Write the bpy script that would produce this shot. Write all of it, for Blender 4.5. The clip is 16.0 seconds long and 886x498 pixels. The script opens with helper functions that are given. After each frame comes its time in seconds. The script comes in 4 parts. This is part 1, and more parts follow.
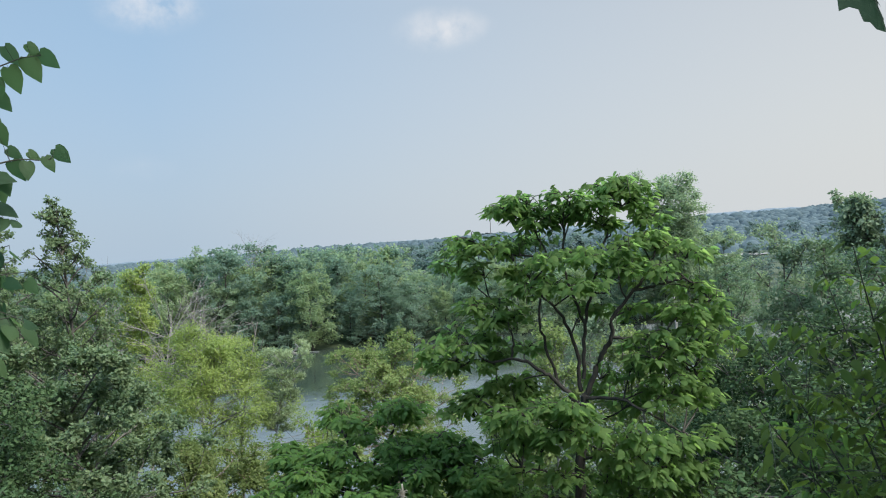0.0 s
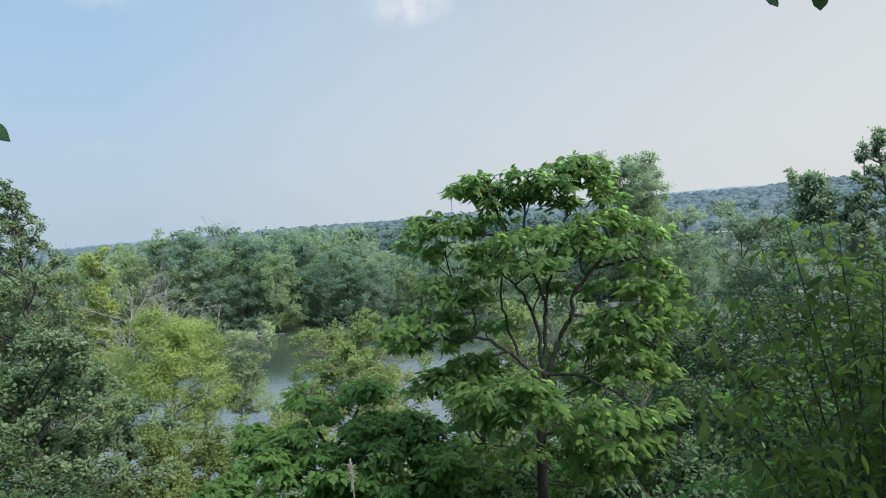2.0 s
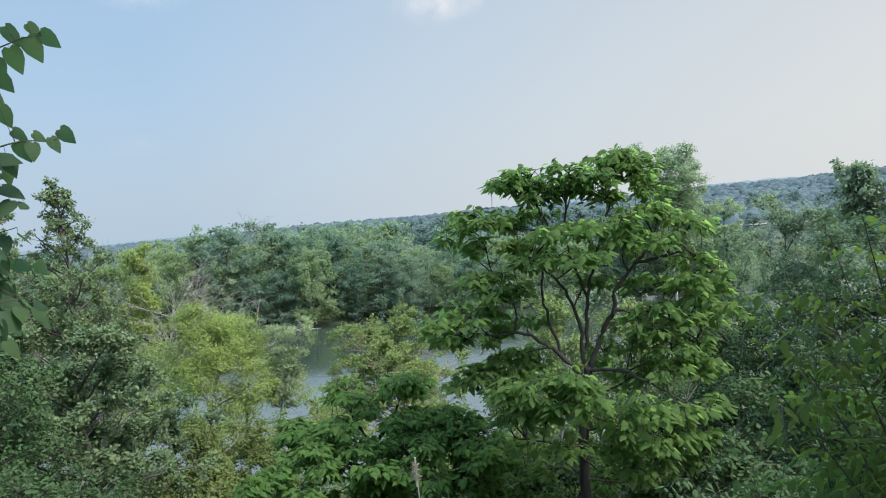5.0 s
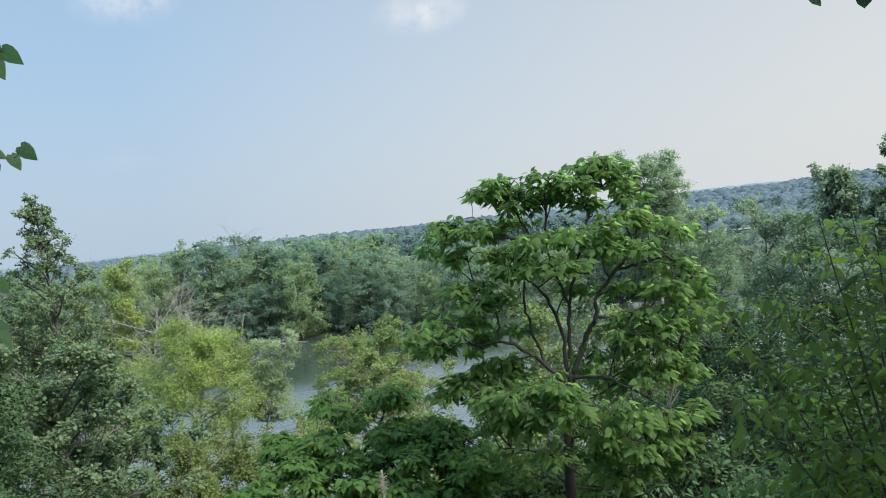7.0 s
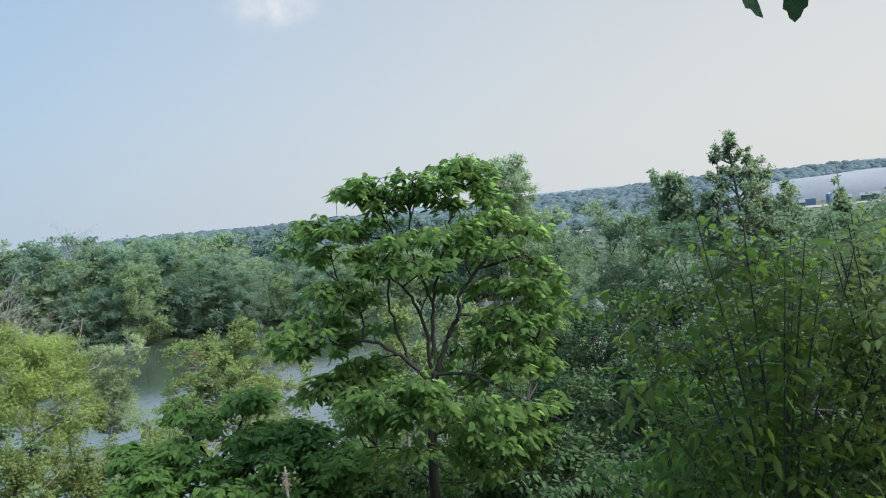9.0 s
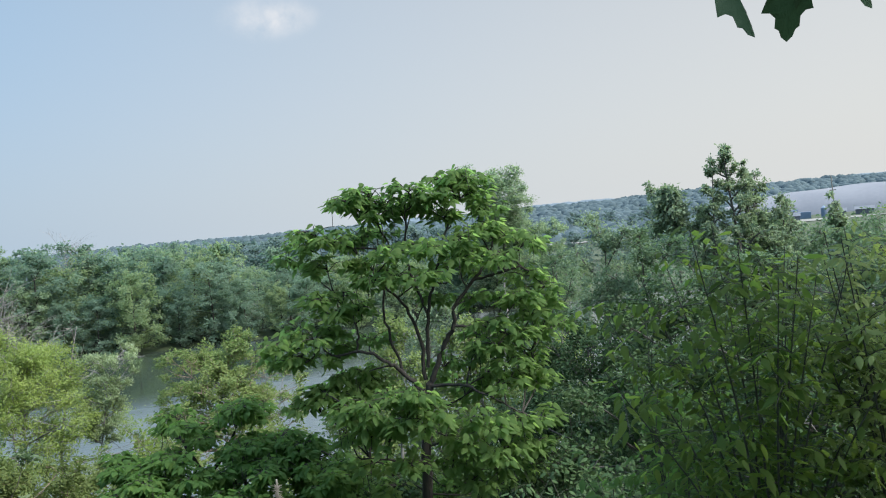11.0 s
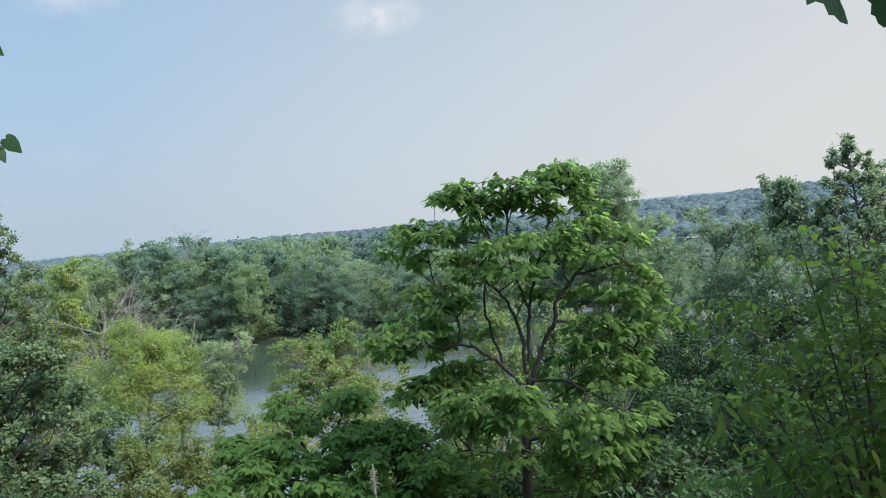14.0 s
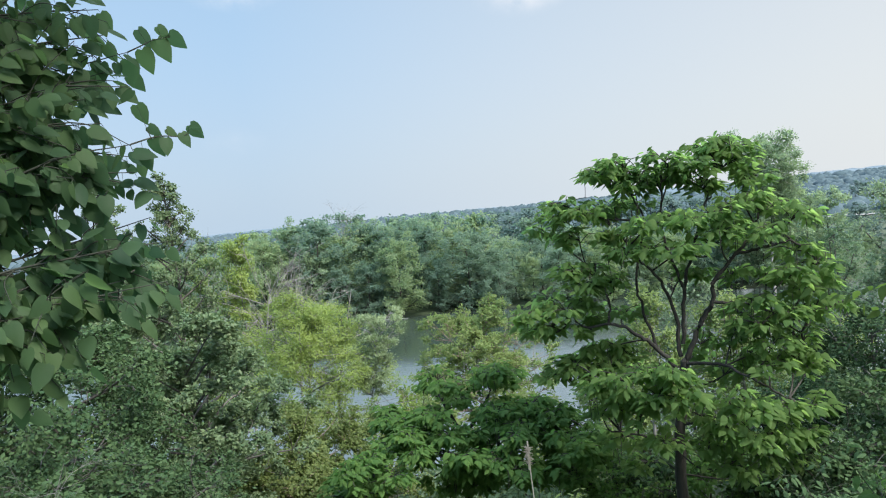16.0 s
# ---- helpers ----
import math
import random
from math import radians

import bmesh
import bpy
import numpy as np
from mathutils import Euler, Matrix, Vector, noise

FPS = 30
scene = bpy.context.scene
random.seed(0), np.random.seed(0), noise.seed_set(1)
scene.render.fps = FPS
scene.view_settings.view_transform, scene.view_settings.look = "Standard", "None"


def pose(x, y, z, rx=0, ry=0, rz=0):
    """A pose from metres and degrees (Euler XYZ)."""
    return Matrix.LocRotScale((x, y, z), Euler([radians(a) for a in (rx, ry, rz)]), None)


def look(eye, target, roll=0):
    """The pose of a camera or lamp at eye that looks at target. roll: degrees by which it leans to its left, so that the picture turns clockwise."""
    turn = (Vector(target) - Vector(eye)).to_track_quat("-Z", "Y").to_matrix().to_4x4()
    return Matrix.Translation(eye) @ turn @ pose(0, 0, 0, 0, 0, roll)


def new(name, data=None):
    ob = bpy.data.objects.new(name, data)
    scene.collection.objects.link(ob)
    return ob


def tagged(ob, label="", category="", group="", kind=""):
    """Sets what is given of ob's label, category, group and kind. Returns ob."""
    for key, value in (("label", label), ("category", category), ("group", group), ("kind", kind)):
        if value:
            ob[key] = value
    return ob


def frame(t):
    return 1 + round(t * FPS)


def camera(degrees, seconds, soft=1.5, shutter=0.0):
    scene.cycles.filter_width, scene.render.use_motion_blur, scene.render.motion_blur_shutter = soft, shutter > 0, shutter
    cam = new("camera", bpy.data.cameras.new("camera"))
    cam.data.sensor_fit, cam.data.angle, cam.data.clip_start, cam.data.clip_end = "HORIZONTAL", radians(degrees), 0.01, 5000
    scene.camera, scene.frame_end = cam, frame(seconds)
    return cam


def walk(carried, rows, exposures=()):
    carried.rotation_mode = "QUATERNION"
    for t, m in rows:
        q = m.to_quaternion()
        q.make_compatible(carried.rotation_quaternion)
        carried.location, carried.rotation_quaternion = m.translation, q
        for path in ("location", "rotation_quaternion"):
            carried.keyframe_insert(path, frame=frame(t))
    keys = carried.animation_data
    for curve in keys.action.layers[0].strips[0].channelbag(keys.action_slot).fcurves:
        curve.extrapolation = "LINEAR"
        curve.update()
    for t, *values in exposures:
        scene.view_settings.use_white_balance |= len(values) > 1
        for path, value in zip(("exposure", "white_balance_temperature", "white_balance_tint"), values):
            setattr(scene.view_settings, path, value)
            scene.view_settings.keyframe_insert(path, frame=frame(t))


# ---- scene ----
cam = camera(60.41, 16.0, 1.1)
PATH = [
    (0.0, (0.000, 0.000, 1.600), (-0.0000, 10.0000, 1.6000), -4.400),
    (0.5, (0.044, -0.021, 1.598), (0.1921, 9.9780, 1.6231), -4.283),
    (1.0, (0.092, -0.006, 1.582), (0.3737, 9.9900, 1.5560), -4.171),
    (1.5, (0.085, -0.018, 1.573), (0.4535, 9.9743, 1.4301), -4.351),
    (2.0, (0.084, -0.026, 1.578), (0.5022, 9.9611, 1.2872), -4.861),
    (2.5, (-0.006, 0.006, 1.584), (0.4469, 9.9870, 1.1724), -5.483),
    (3.0, (-0.141, 0.000, 1.582), (0.3102, 9.9793, 1.1186), -5.883),
    (3.5, (-0.139, -0.043, 1.595), (0.2281, 9.9405, 1.1631), -5.792),
    (4.0, (-0.094, -0.006, 1.612), (0.0942, 9.9856, 1.2370), -5.231),
    (4.2, (-0.086, -0.006, 1.611), (0.0105, 9.9873, 1.2576), -4.888),
    (6.3, (0.050, -0.003, 1.596), (-0.1014, 9.9917, 1.3088), -5.900),
    (6.5, (0.053, -0.003, 1.596), (-0.0170, 9.9937, 1.3327), -6.027),
    (7.0, (0.060, -0.003, 1.596), (0.2206, 9.9931, 1.3851), -6.282),
    (7.5, (0.053, 0.019, 1.588), (0.5431, 10.0048, 1.3842), -6.222),
    (8.0, (0.028, -0.028, 1.591), (0.9776, 9.9238, 1.3378), -6.152),
    (8.5, (-0.127, -0.024, 1.592), (1.4127, 9.8517, 1.2704), -6.072),
    (9.0, (-0.155, -0.026, 1.590), (1.9083, 9.7502, 1.1860), -5.976),
    (9.2, (-0.157, -0.026, 1.590), (2.0687, 9.7137, 1.1611), -5.971),
    (11.3, (-0.147, -0.027, 1.598), (1.9520, 9.7480, 1.3640), -5.377),
    (11.5, (-0.147, -0.027, 1.598), (1.9179, 9.7550, 1.3866), -5.377),
    (12.0, (-0.148, -0.031, 1.595), (1.8886, 9.7580, 1.4217), -5.416),
    (12.5, (-0.132, -0.035, 1.597), (1.8889, 9.7571, 1.4213), -5.525),
    (13.0, (-0.119, -0.038, 1.596), (1.7063, 9.7918, 1.4120), -5.584),
    (13.5, (-0.092, -0.026, 1.599), (1.3356, 9.8697, 1.4059), -5.470),
    (14.0, (-0.112, -0.068, 1.593), (0.6738, 9.8989, 1.3764), -5.388),
    (14.5, (-0.081, -0.074, 1.600), (0.0093, 9.9227, 1.3452), -5.375),
    (15.0, (-0.098, -0.089, 1.598), (-0.6156, 9.8932, 1.2991), -5.467),
    (15.5, (-0.134, -0.068, 1.600), (-1.0592, 9.8837, 1.2732), -5.542),
    (16.0, (-0.146, -0.080, 1.602), (-1.3048, 9.8470, 1.2675), -5.430),
]
walk(cam, [(t, look(eye, target, roll)) for t, eye, target, roll in PATH],
     exposures=((0, 0.5), (1, 0.47), (2, 0.56), (3.5, 0.70), (4.0, 0.60), (6.5, 0.58), (9, 0.56), (13.5, 0.53), (14.5, 0.58), (15.5, 0.71), (16, 0.75)))

# ---- world, sun ----
SUN_AZ, SUN_EL = 125.0, 44.0
world = bpy.data.worlds.new("sky")
scene.world = world
world.use_nodes = True
wn, wl = world.node_tree.nodes, world.node_tree.links
wn.clear()
sky = wn.new("ShaderNodeTexSky")
sky.sky_type = "NISHITA"
sky.sun_disc = False
sky.sun_elevation, sky.sun_rotation = radians(SUN_EL), radians(SUN_AZ)
sky.air_density, sky.dust_density, sky.ozone_density = 1.0, 4.0, 1.5


def direction(az, el):
    a, e = radians(az), radians(el)
    return Vector((math.sin(a) * math.cos(e), math.cos(a) * math.cos(e), math.sin(e)))


def wnode(kind, **inputs):
    n = wn.new(kind)
    for k, v in inputs.items():
        n.inputs[k].default_value = v
    return n


# summer haze: a pale veil, thickest at the horizon and warmer towards the sun
coord = wn.new("ShaderNodeTexCoord")
sep = wn.new("ShaderNodeSeparateXYZ")
wl.new(coord.outputs["Generated"], sep.inputs[0])
veil = wn.new("ShaderNodeMapRange")
veil.inputs["From Min"].default_value, veil.inputs["From Max"].default_value = 0.0, 0.42
veil.inputs["To Min"].default_value, veil.inputs["To Max"].default_value = 0.86, 0.60
wl.new(sep.outputs["Z"], veil.inputs["Value"])
side = wn.new("ShaderNodeVectorMath")
side.operation = "DOT_PRODUCT"
side.inputs[1].default_value = direction(58, 6)
wl.new(coord.outputs["Generated"], side.inputs[0])
warm = wn.new("ShaderNodeMapRange")
warm.inputs["From Min"].default_value, warm.inputs["From Max"].default_value = 0.22, 1.0
wl.new(side.outputs["Value"], warm.inputs["Value"])
tone = wn.new("ShaderNodeMixRGB")
tone.inputs[1].default_value, tone.inputs[2].default_value = (0.42, 0.62, 0.84, 1), (0.79, 0.79, 0.765, 1)
wl.new(warm.outputs[0], tone.inputs[0])
low = wn.new("ShaderNodeMapRange")
low.interpolation_type = "SMOOTHSTEP"
low.inputs["From Min"].default_value, low.inputs["From Max"].default_value = 0.02, 0.32
low.inputs["To Min"].default_value, low.inputs["To Max"].default_value = 0.72, 0.0
wl.new(sep.outputs["Z"], low.inputs["Value"])
grey = wn.new("ShaderNodeMixRGB")
grey.inputs[1].default_value, grey.inputs[2].default_value = (0.49, 0.585, 0.685, 1), (0.75, 0.76, 0.75, 1)
wl.new(warm.outputs[0], grey.inputs[0])
haze = wn.new("ShaderNodeMixRGB")
wl.new(low.outputs[0], haze.inputs[0])
wl.new(tone.outputs[0], haze.inputs[1])
wl.new(grey.outputs[0], haze.inputs[2])
air = wn.new("ShaderNodeMixRGB")
scaled = wn.new("ShaderNodeMixRGB")
scaled.blend_type = "MULTIPLY"
scaled.inputs[0].default_value, scaled.inputs[2].default_value = 1.0, (0.10, 0.10, 0.10, 1)
wl.new(sky.outputs[0], scaled.inputs[1])
wl.new(veil.outputs[0], air.inputs[0])
wl.new(scaled.outputs[0], air.inputs[1])
wl.new(haze.outputs[0], air.inputs[2])
# small fair-weather clouds, soft and faint
last = air.outputs[0]
puff = wnode("ShaderNodeTexNoise", Scale=26.0, Detail=5.0, Roughness=0.6)
wl.new(coord.outputs["Generated"], puff.inputs["Vector"])
for az, el, wide, thick in ((-20.0, 18.0, 0.074, 0.8), (-17.8, 18.1, 0.045, 0.3), (1.0, 16.1, 0.070, 0.75), (3.0, 16.0, 0.045, 0.3), (-21.0, 7.2, 0.05, 0.10)):
    away = wn.new("ShaderNodeVectorMath")
    away.operation = "SUBTRACT"
    away.inputs[1].default_value = direction(az, el)
    wl.new(coord.outputs["Generated"], away.inputs[0])
    flat = wn.new("ShaderNodeVectorMath")
    flat.operation = "MULTIPLY"
    flat.inputs[1].default_value = (1, 1, 2.1)
    wl.new(away.outputs[0], flat.inputs[0])
    length = wn.new("ShaderNodeVectorMath")
    length.operation = "LENGTH"
    wl.new(flat.outputs[0], length.inputs[0])
    fade = wn.new("ShaderNodeMapRange")
    fade.interpolation_type = "SMOOTHSTEP"
    fade.inputs["From Min"].default_value, fade.inputs["From Max"].default_value = wide, 0.0
    wl.new(length.outputs["Value"], fade.inputs["Value"])
    ragged = wn.new("ShaderNodeMapRange")
    ragged.inputs["From Min"].default_value, ragged.inputs["From Max"].default_value = 0.32, 0.72
    wl.new(puff.outputs[0], ragged.inputs["Value"])
    body = wn.new("ShaderNodeMath")
    body.operation = "MULTIPLY"
    wl.new(fade.outputs[0], body.inputs[0])
    wl.new(ragged.outputs[0], body.inputs[1])
    dense = wn.new("ShaderNodeMath")
    dense.operation = "MULTIPLY"
    dense.inputs[1].default_value = thick
    wl.new(body.outputs[0], dense.inputs[0])
    mix = wn.new("ShaderNodeMixRGB")
    mix.inputs[2].default_value = (0.86, 0.84, 0.84, 1)
    wl.new(dense.outputs[0], mix.inputs[0])
    wl.new(last, mix.inputs[1])
    last = mix.outputs[0]
# the veil is brighter overhead
lift = wn.new("ShaderNodeMapRange")
lift.interpolation_type = "SMOOTHSTEP"
lift.inputs["From Min"].default_value, lift.inputs["From Max"].default_value = 0.30, 0.75
lift.inputs["To Min"].default_value, lift.inputs["To Max"].default_value = 1.0, 4.2
wl.new(sep.outputs["Z"], lift.inputs["Value"])
bright = wn.new("ShaderNodeVectorMath")
bright.operation = "SCALE"
wl.new(last, bright.inputs[0])
wl.new(lift.outputs[0], bright.inputs["Scale"])
last = bright.outputs[0]
back = wn.new("ShaderNodeBackground")
back.inputs["Strength"].default_value = 0.76
wl.new(last, back.inputs["Color"])
wout = wn.new("ShaderNodeOutputWorld")
wl.new(back.outputs[0], wout.inputs["Surface"])

sun = new("sun", bpy.data.lights.new("sun", "SUN"))
sun.data.energy, sun.data.angle, sun.data.color = 4.8, radians(20.0), (1.0, 0.95, 0.88)
sun.matrix_world = look(direction(SUN_AZ, SUN_EL) * 100, (0, 0, 0))


# ---- materials ----
def material(name):
    m = bpy.data.materials.new(name)
    m.use_nodes = True
    n, l = m.node_tree.nodes, m.node_tree.links
    return m, n, l, n["Principled BSDF"]


def leaf_material(name, dark, light, thin=0.35, rough=0.5, patch=0.6, sheen=0.4):
    """Leaf: two tones mixed leaf by leaf and in broad patches; light passes through the blade."""
    m, n, l, p = material(name)
    geo, info = n.new("ShaderNodeNewGeometry"), n.new("ShaderNodeObjectInfo")
    add = n.new("ShaderNodeMath")
    l.new(geo.outputs["Random Per Island"], add.inputs[0])
    l.new(info.outputs["Random"], add.inputs[1])
    wrap = n.new("ShaderNodeMath")
    wrap.operation = "FRACT"
    l.new(add.outputs[0], wrap.inputs[0])
    broad = n.new("ShaderNodeTexNoise")
    broad.inputs["Scale"].default_value, broad.inputs["Detail"].default_value = patch, 2.0
    l.new(geo.outputs["Position"], broad.inputs["Vector"])
    both = n.new("ShaderNodeMath")
    both.operation = "MULTIPLY_ADD"
    both.inputs[1].default_value = 0.55
    l.new(wrap.outputs[0], both.inputs[0])
    spread = n.new("ShaderNodeMapRange")
    spread.inputs["From Min"].default_value, spread.inputs["From Max"].default_value = 0.3, 0.7
    spread.inputs["To Max"].default_value = 0.5
    l.new(broad.outputs[0], spread.inputs["Value"])
    l.new(spread.outputs[0], both.inputs[2])
    ramp = n.new("ShaderNodeMixRGB")
    ramp.inputs[1].default_value, ramp.inputs[2].default_value = (*dark, 1), (*light, 1)
    l.new(both.outputs[0], ramp.inputs[0])
    grain = n.new("ShaderNodeTexNoise")
    grain.inputs["Scale"].default_value, grain.inputs["Detail"].default_value = 60.0, 3.0
    l.new(geo.outputs["Position"], grain.inputs["Vector"])
    bump = n.new("ShaderNodeBump")
    bump.inputs["Strength"].default_value, bump.inputs["Distance"].default_value = 0.25, 0.01
    l.new(grain.outputs[0], bump.inputs["Height"])
    l.new(bump.outputs[0], p.inputs["Normal"])
    l.new(ramp.outputs[0], p.inputs["Base Color"])
    p.inputs["Roughness"].default_value = rough
    p.inputs["Specular IOR Level"].default_value = sheen
    through_leaf = n.new("ShaderNodeBsdfTranslucent")
    glow = n.new("ShaderNodeMixRGB")
    glow.blend_type = "MULTIPLY"
    glow.inputs[0].default_value, glow.inputs[2].default_value = 1.0, (1.15, 1.2, 0.95, 1)
    l.new(ramp.outputs[0], glow.inputs[1])
    l.new(glow.outputs[0], through_leaf.inputs["Color"])
    mix = n.new("ShaderNodeMixShader")
    mix.inputs[0].default_value = thin
    l.new(p.outputs[0], mix.inputs[1])
    l.new(through_leaf.outputs[0], mix.inputs[2])
    l.new(mix.outputs[0], n["Material Output"].inputs["Surface"])
    return m


def rough_material(name, a, b, scale=3.0, rough=0.9, relief=0.4, stretch=(1, 1, 1), fine=30.0):
    """A rough surface in two tones, with relief at two scales."""
    m, n, l, p = material(name)
    geo = n.new("ShaderNodeNewGeometry")
    mp = n.new("ShaderNodeMapping")
    mp.inputs["Scale"].default_value = stretch
    l.new(geo.outputs["Position"], mp.inputs["Vector"])
    big, small = n.new("ShaderNodeTexNoise"), n.new("ShaderNodeTexNoise")
    big.inputs["Scale"].default_value, big.inputs["Detail"].default_value = scale, 6.0
    small.inputs["Scale"].default_value, small.inputs["Detail"].default_value = fine, 4.0
    l.new(mp.outputs[0], big.inputs["Vector"])
    l.new(mp.outputs[0], small.inputs["Vector"])
    mixed = n.new("ShaderNodeMath")
    mixed.operation = "MULTIPLY_ADD"
    mixed.inputs[1].default_value = 0.4
    l.new(small.outputs[0], mixed.inputs[0])
    l.new(big.outputs[0], mixed.inputs[2])
    fit = n.new("ShaderNodeMapRange")
    fit.inputs["From Min"].default_value, fit.inputs["From Max"].default_value = 0.5, 0.9
    l.new(mixed.outputs[0], fit.inputs["Value"])
    ramp = n.new("ShaderNodeMixRGB")
    ramp.inputs[1].default_value, ramp.inputs[2].default_value = (*a, 1), (*b, 1)
    l.new(fit.outputs[0], ramp.inputs[0])
    l.new(ramp.outputs[0], p.inputs["Base Color"])
    bump = n.new("ShaderNodeBump")
    bump.inputs["Strength"].default_value, bump.inputs["Distance"].default_value = relief, 0.05
    l.new(mixed.outputs[0], bump.inputs["Height"])
    l.new(bump.outputs[0], p.inputs["Normal"])
    p.inputs["Roughness"].default_value = rough
    return m


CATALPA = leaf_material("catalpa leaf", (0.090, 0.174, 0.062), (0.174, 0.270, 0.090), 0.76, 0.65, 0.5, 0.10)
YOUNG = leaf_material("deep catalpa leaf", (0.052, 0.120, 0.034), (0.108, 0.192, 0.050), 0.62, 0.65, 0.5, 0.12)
LINDEN = leaf_material("linden leaf", (0.038, 0.088, 0.051), (0.104, 0.172, 0.066), 0.66, 0.55, 0.9, 0.2)
MAPLE = leaf_material("maple leaf", (0.034, 0.066, 0.036), (0.054, 0.092, 0.044), 0.28, 0.6, 3.0, 0.12)
SAPLING = leaf_material("sapling leaf", (0.050, 0.110, 0.026), (0.142, 0.204, 0.046), 0.74, 0.55, 1.2, 0.2)
AIRY = leaf_material("pale grey-green leaf", (0.104, 0.166, 0.108), (0.200, 0.260, 0.162), 0.5, 0.6, 0.4, 0.2)
PEAR = leaf_material("grey-green leaf", (0.044, 0.088, 0.040), (0.144, 0.196, 0.096), 0.42, 0.55, 0.8, 0.3)
YELLOW = leaf_material("yellow-green leaf", (0.136, 0.206, 0.056), (0.248, 0.310, 0.088), 0.52, 0.55, 0.4, 0.25)
# leaf colour darkened to stand in for the shade under trees
SHADY = leaf_material("shade-darkened leaf", (0.026, 0.058, 0.024), (0.062, 0.100, 0.042), 0.25, 0.7, 0.8, 0.1)
OLIVE = leaf_material("olive leaf", (0.100, 0.160, 0.056), (0.205, 0.258, 0.098), 0.5, 0.6, 0.5, 0.1)
BROWNISH = leaf_material("olive-yellow leaf", (0.076, 0.116, 0.037), (0.152, 0.190, 0.064), 0.5, 0.6, 0.5, 0.2)
DEEP = leaf_material("deep green leaf", (0.060, 0.117, 0.070), (0.132, 0.197, 0.106), 0.5, 0.6, 0.3, 0.25)
# leaves across the river: base colours paled and blued, haze painted in
RIVERSIDE = leaf_material("hazed riverside leaf", (0.104, 0.176, 0.150), (0.188, 0.262, 0.190), 0.68, 0.65, 0.06, 0.15)
RIVERLIGHT = leaf_material("hazed pale riverside leaf", (0.140, 0.218, 0.152), (0.236, 0.306, 0.188), 0.66, 0.65, 0.06, 0.2)
RIVERLIME = leaf_material("hazed lime riverside leaf", (0.160, 0.238, 0.132), (0.262, 0.324, 0.180), 0.66, 0.65, 0.06, 0.2)
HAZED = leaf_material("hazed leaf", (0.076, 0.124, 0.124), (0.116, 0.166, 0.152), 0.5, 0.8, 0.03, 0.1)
SILVER = leaf_material("silvery leaf", (0.130, 0.196, 0.100), (0.265, 0.325, 0.180), 0.45, 0.5, 0.5, 0.4)
BARK = rough_material("dark bark", (0.012, 0.011, 0.009), (0.036, 0.033, 0.027), 4.0, 0.95, 0.8, (1, 1, 0.25))
GREYBARK = rough_material("grey bark", (0.14, 0.138, 0.135), (0.27, 0.265, 0.255), 4.0, 0.95, 0.6, (1, 1, 0.25))
SLOPEBARK = rough_material("brown-grey bark", (0.045, 0.042, 0.036), (0.095, 0.090, 0.080), 4.0, 0.95, 0.6, (1, 1, 0.25))
DEADWOOD = rough_material("dead grey wood", (0.115, 0.110, 0.105), (0.210, 0.200, 0.190), 4.0, 0.95, 0.4, (1, 1, 0.25))
TWIG = rough_material("reddish twig", (0.13, 0.095, 0.075), (0.24, 0.19, 0.15), 5.0, 0.9, 0.3)
STEM = rough_material("dark stem", (0.010, 0.014, 0.008), (0.024, 0.028, 0.016), 5.0, 0.7, 0.3)
STRAW = rough_material("dry straw", (0.36, 0.29, 0.20), (0.55, 0.47, 0.36), 20.0, 0.9, 0.2)
SOIL = rough_material("grass and soil", (0.017, 0.029, 0.012), (0.042, 0.060, 0.027), 0.5, 1.0, 0.6, (1, 1, 1), 9.0)
GRAVEL = rough_material("grey gravel", (0.112, 0.119, 0.134), (0.142, 0.150, 0.166), 0.02, 1.0, 0.5, (1, 1, 1), 0.4)
# the haze over the ridges is painted into these two blue-green base colours
RIDGE = rough_material("haze-tinted distant wood", (0.032, 0.055, 0.064), (0.046, 0.072, 0.080), 0.012, 1.0, 0.2, (1, 1, 1), 0.09)
RIDGE_FAR = rough_material("haze-tinted remote wood", (0.066, 0.096, 0.118), (0.082, 0.114, 0.136), 0.006, 1.0, 0.1, (1, 1, 1), 0.05)
DRIFT = rough_material("bleached wood", (0.30, 0.30, 0.28), (0.44, 0.43, 0.40), 2.0, 0.9, 0.3)
YARD = rough_material("bare yard", (0.13, 0.13, 0.12), (0.19, 0.185, 0.17), 0.05, 1.0, 0.3, (1, 1, 1), 1.0)
BLUE = rough_material("blue painted steel", (0.075, 0.115, 0.17), (0.10, 0.145, 0.205), 0.5, 0.6, 0.1)
SHED = rough_material("pale sheet metal", (0.060, 0.070, 0.086), (0.085, 0.096, 0.112), 0.3, 0.6, 0.1)
POLEWOOD = rough_material("weathered pole", (0.10, 0.085, 0.075), (0.17, 0.15, 0.13), 2.0, 0.9, 0.3)

WATER, n, l, p = material("river water")
p.inputs["Base Color"].default_value = (0.022, 0.032, 0.026, 1)
p.inputs["IOR"].default_value = 2.5
geo, mp = n.new("ShaderNodeNewGeometry"), n.new("ShaderNodeMapping")
mp.inputs["Scale"].default_value = (0.9, 2.6, 1)
l.new(geo.outputs["Position"], mp.inputs["Vector"])
ripple = n.new("ShaderNodeTexNoise")
ripple.inputs["Scale"].default_value, ripple.inputs["Detail"].default_value = 1.1, 4.0
l.new(mp.outputs[0], ripple.inputs["Vector"])
bump = n.new("ShaderNodeBump")
bump.inputs["Distance"].default_value = 0.24
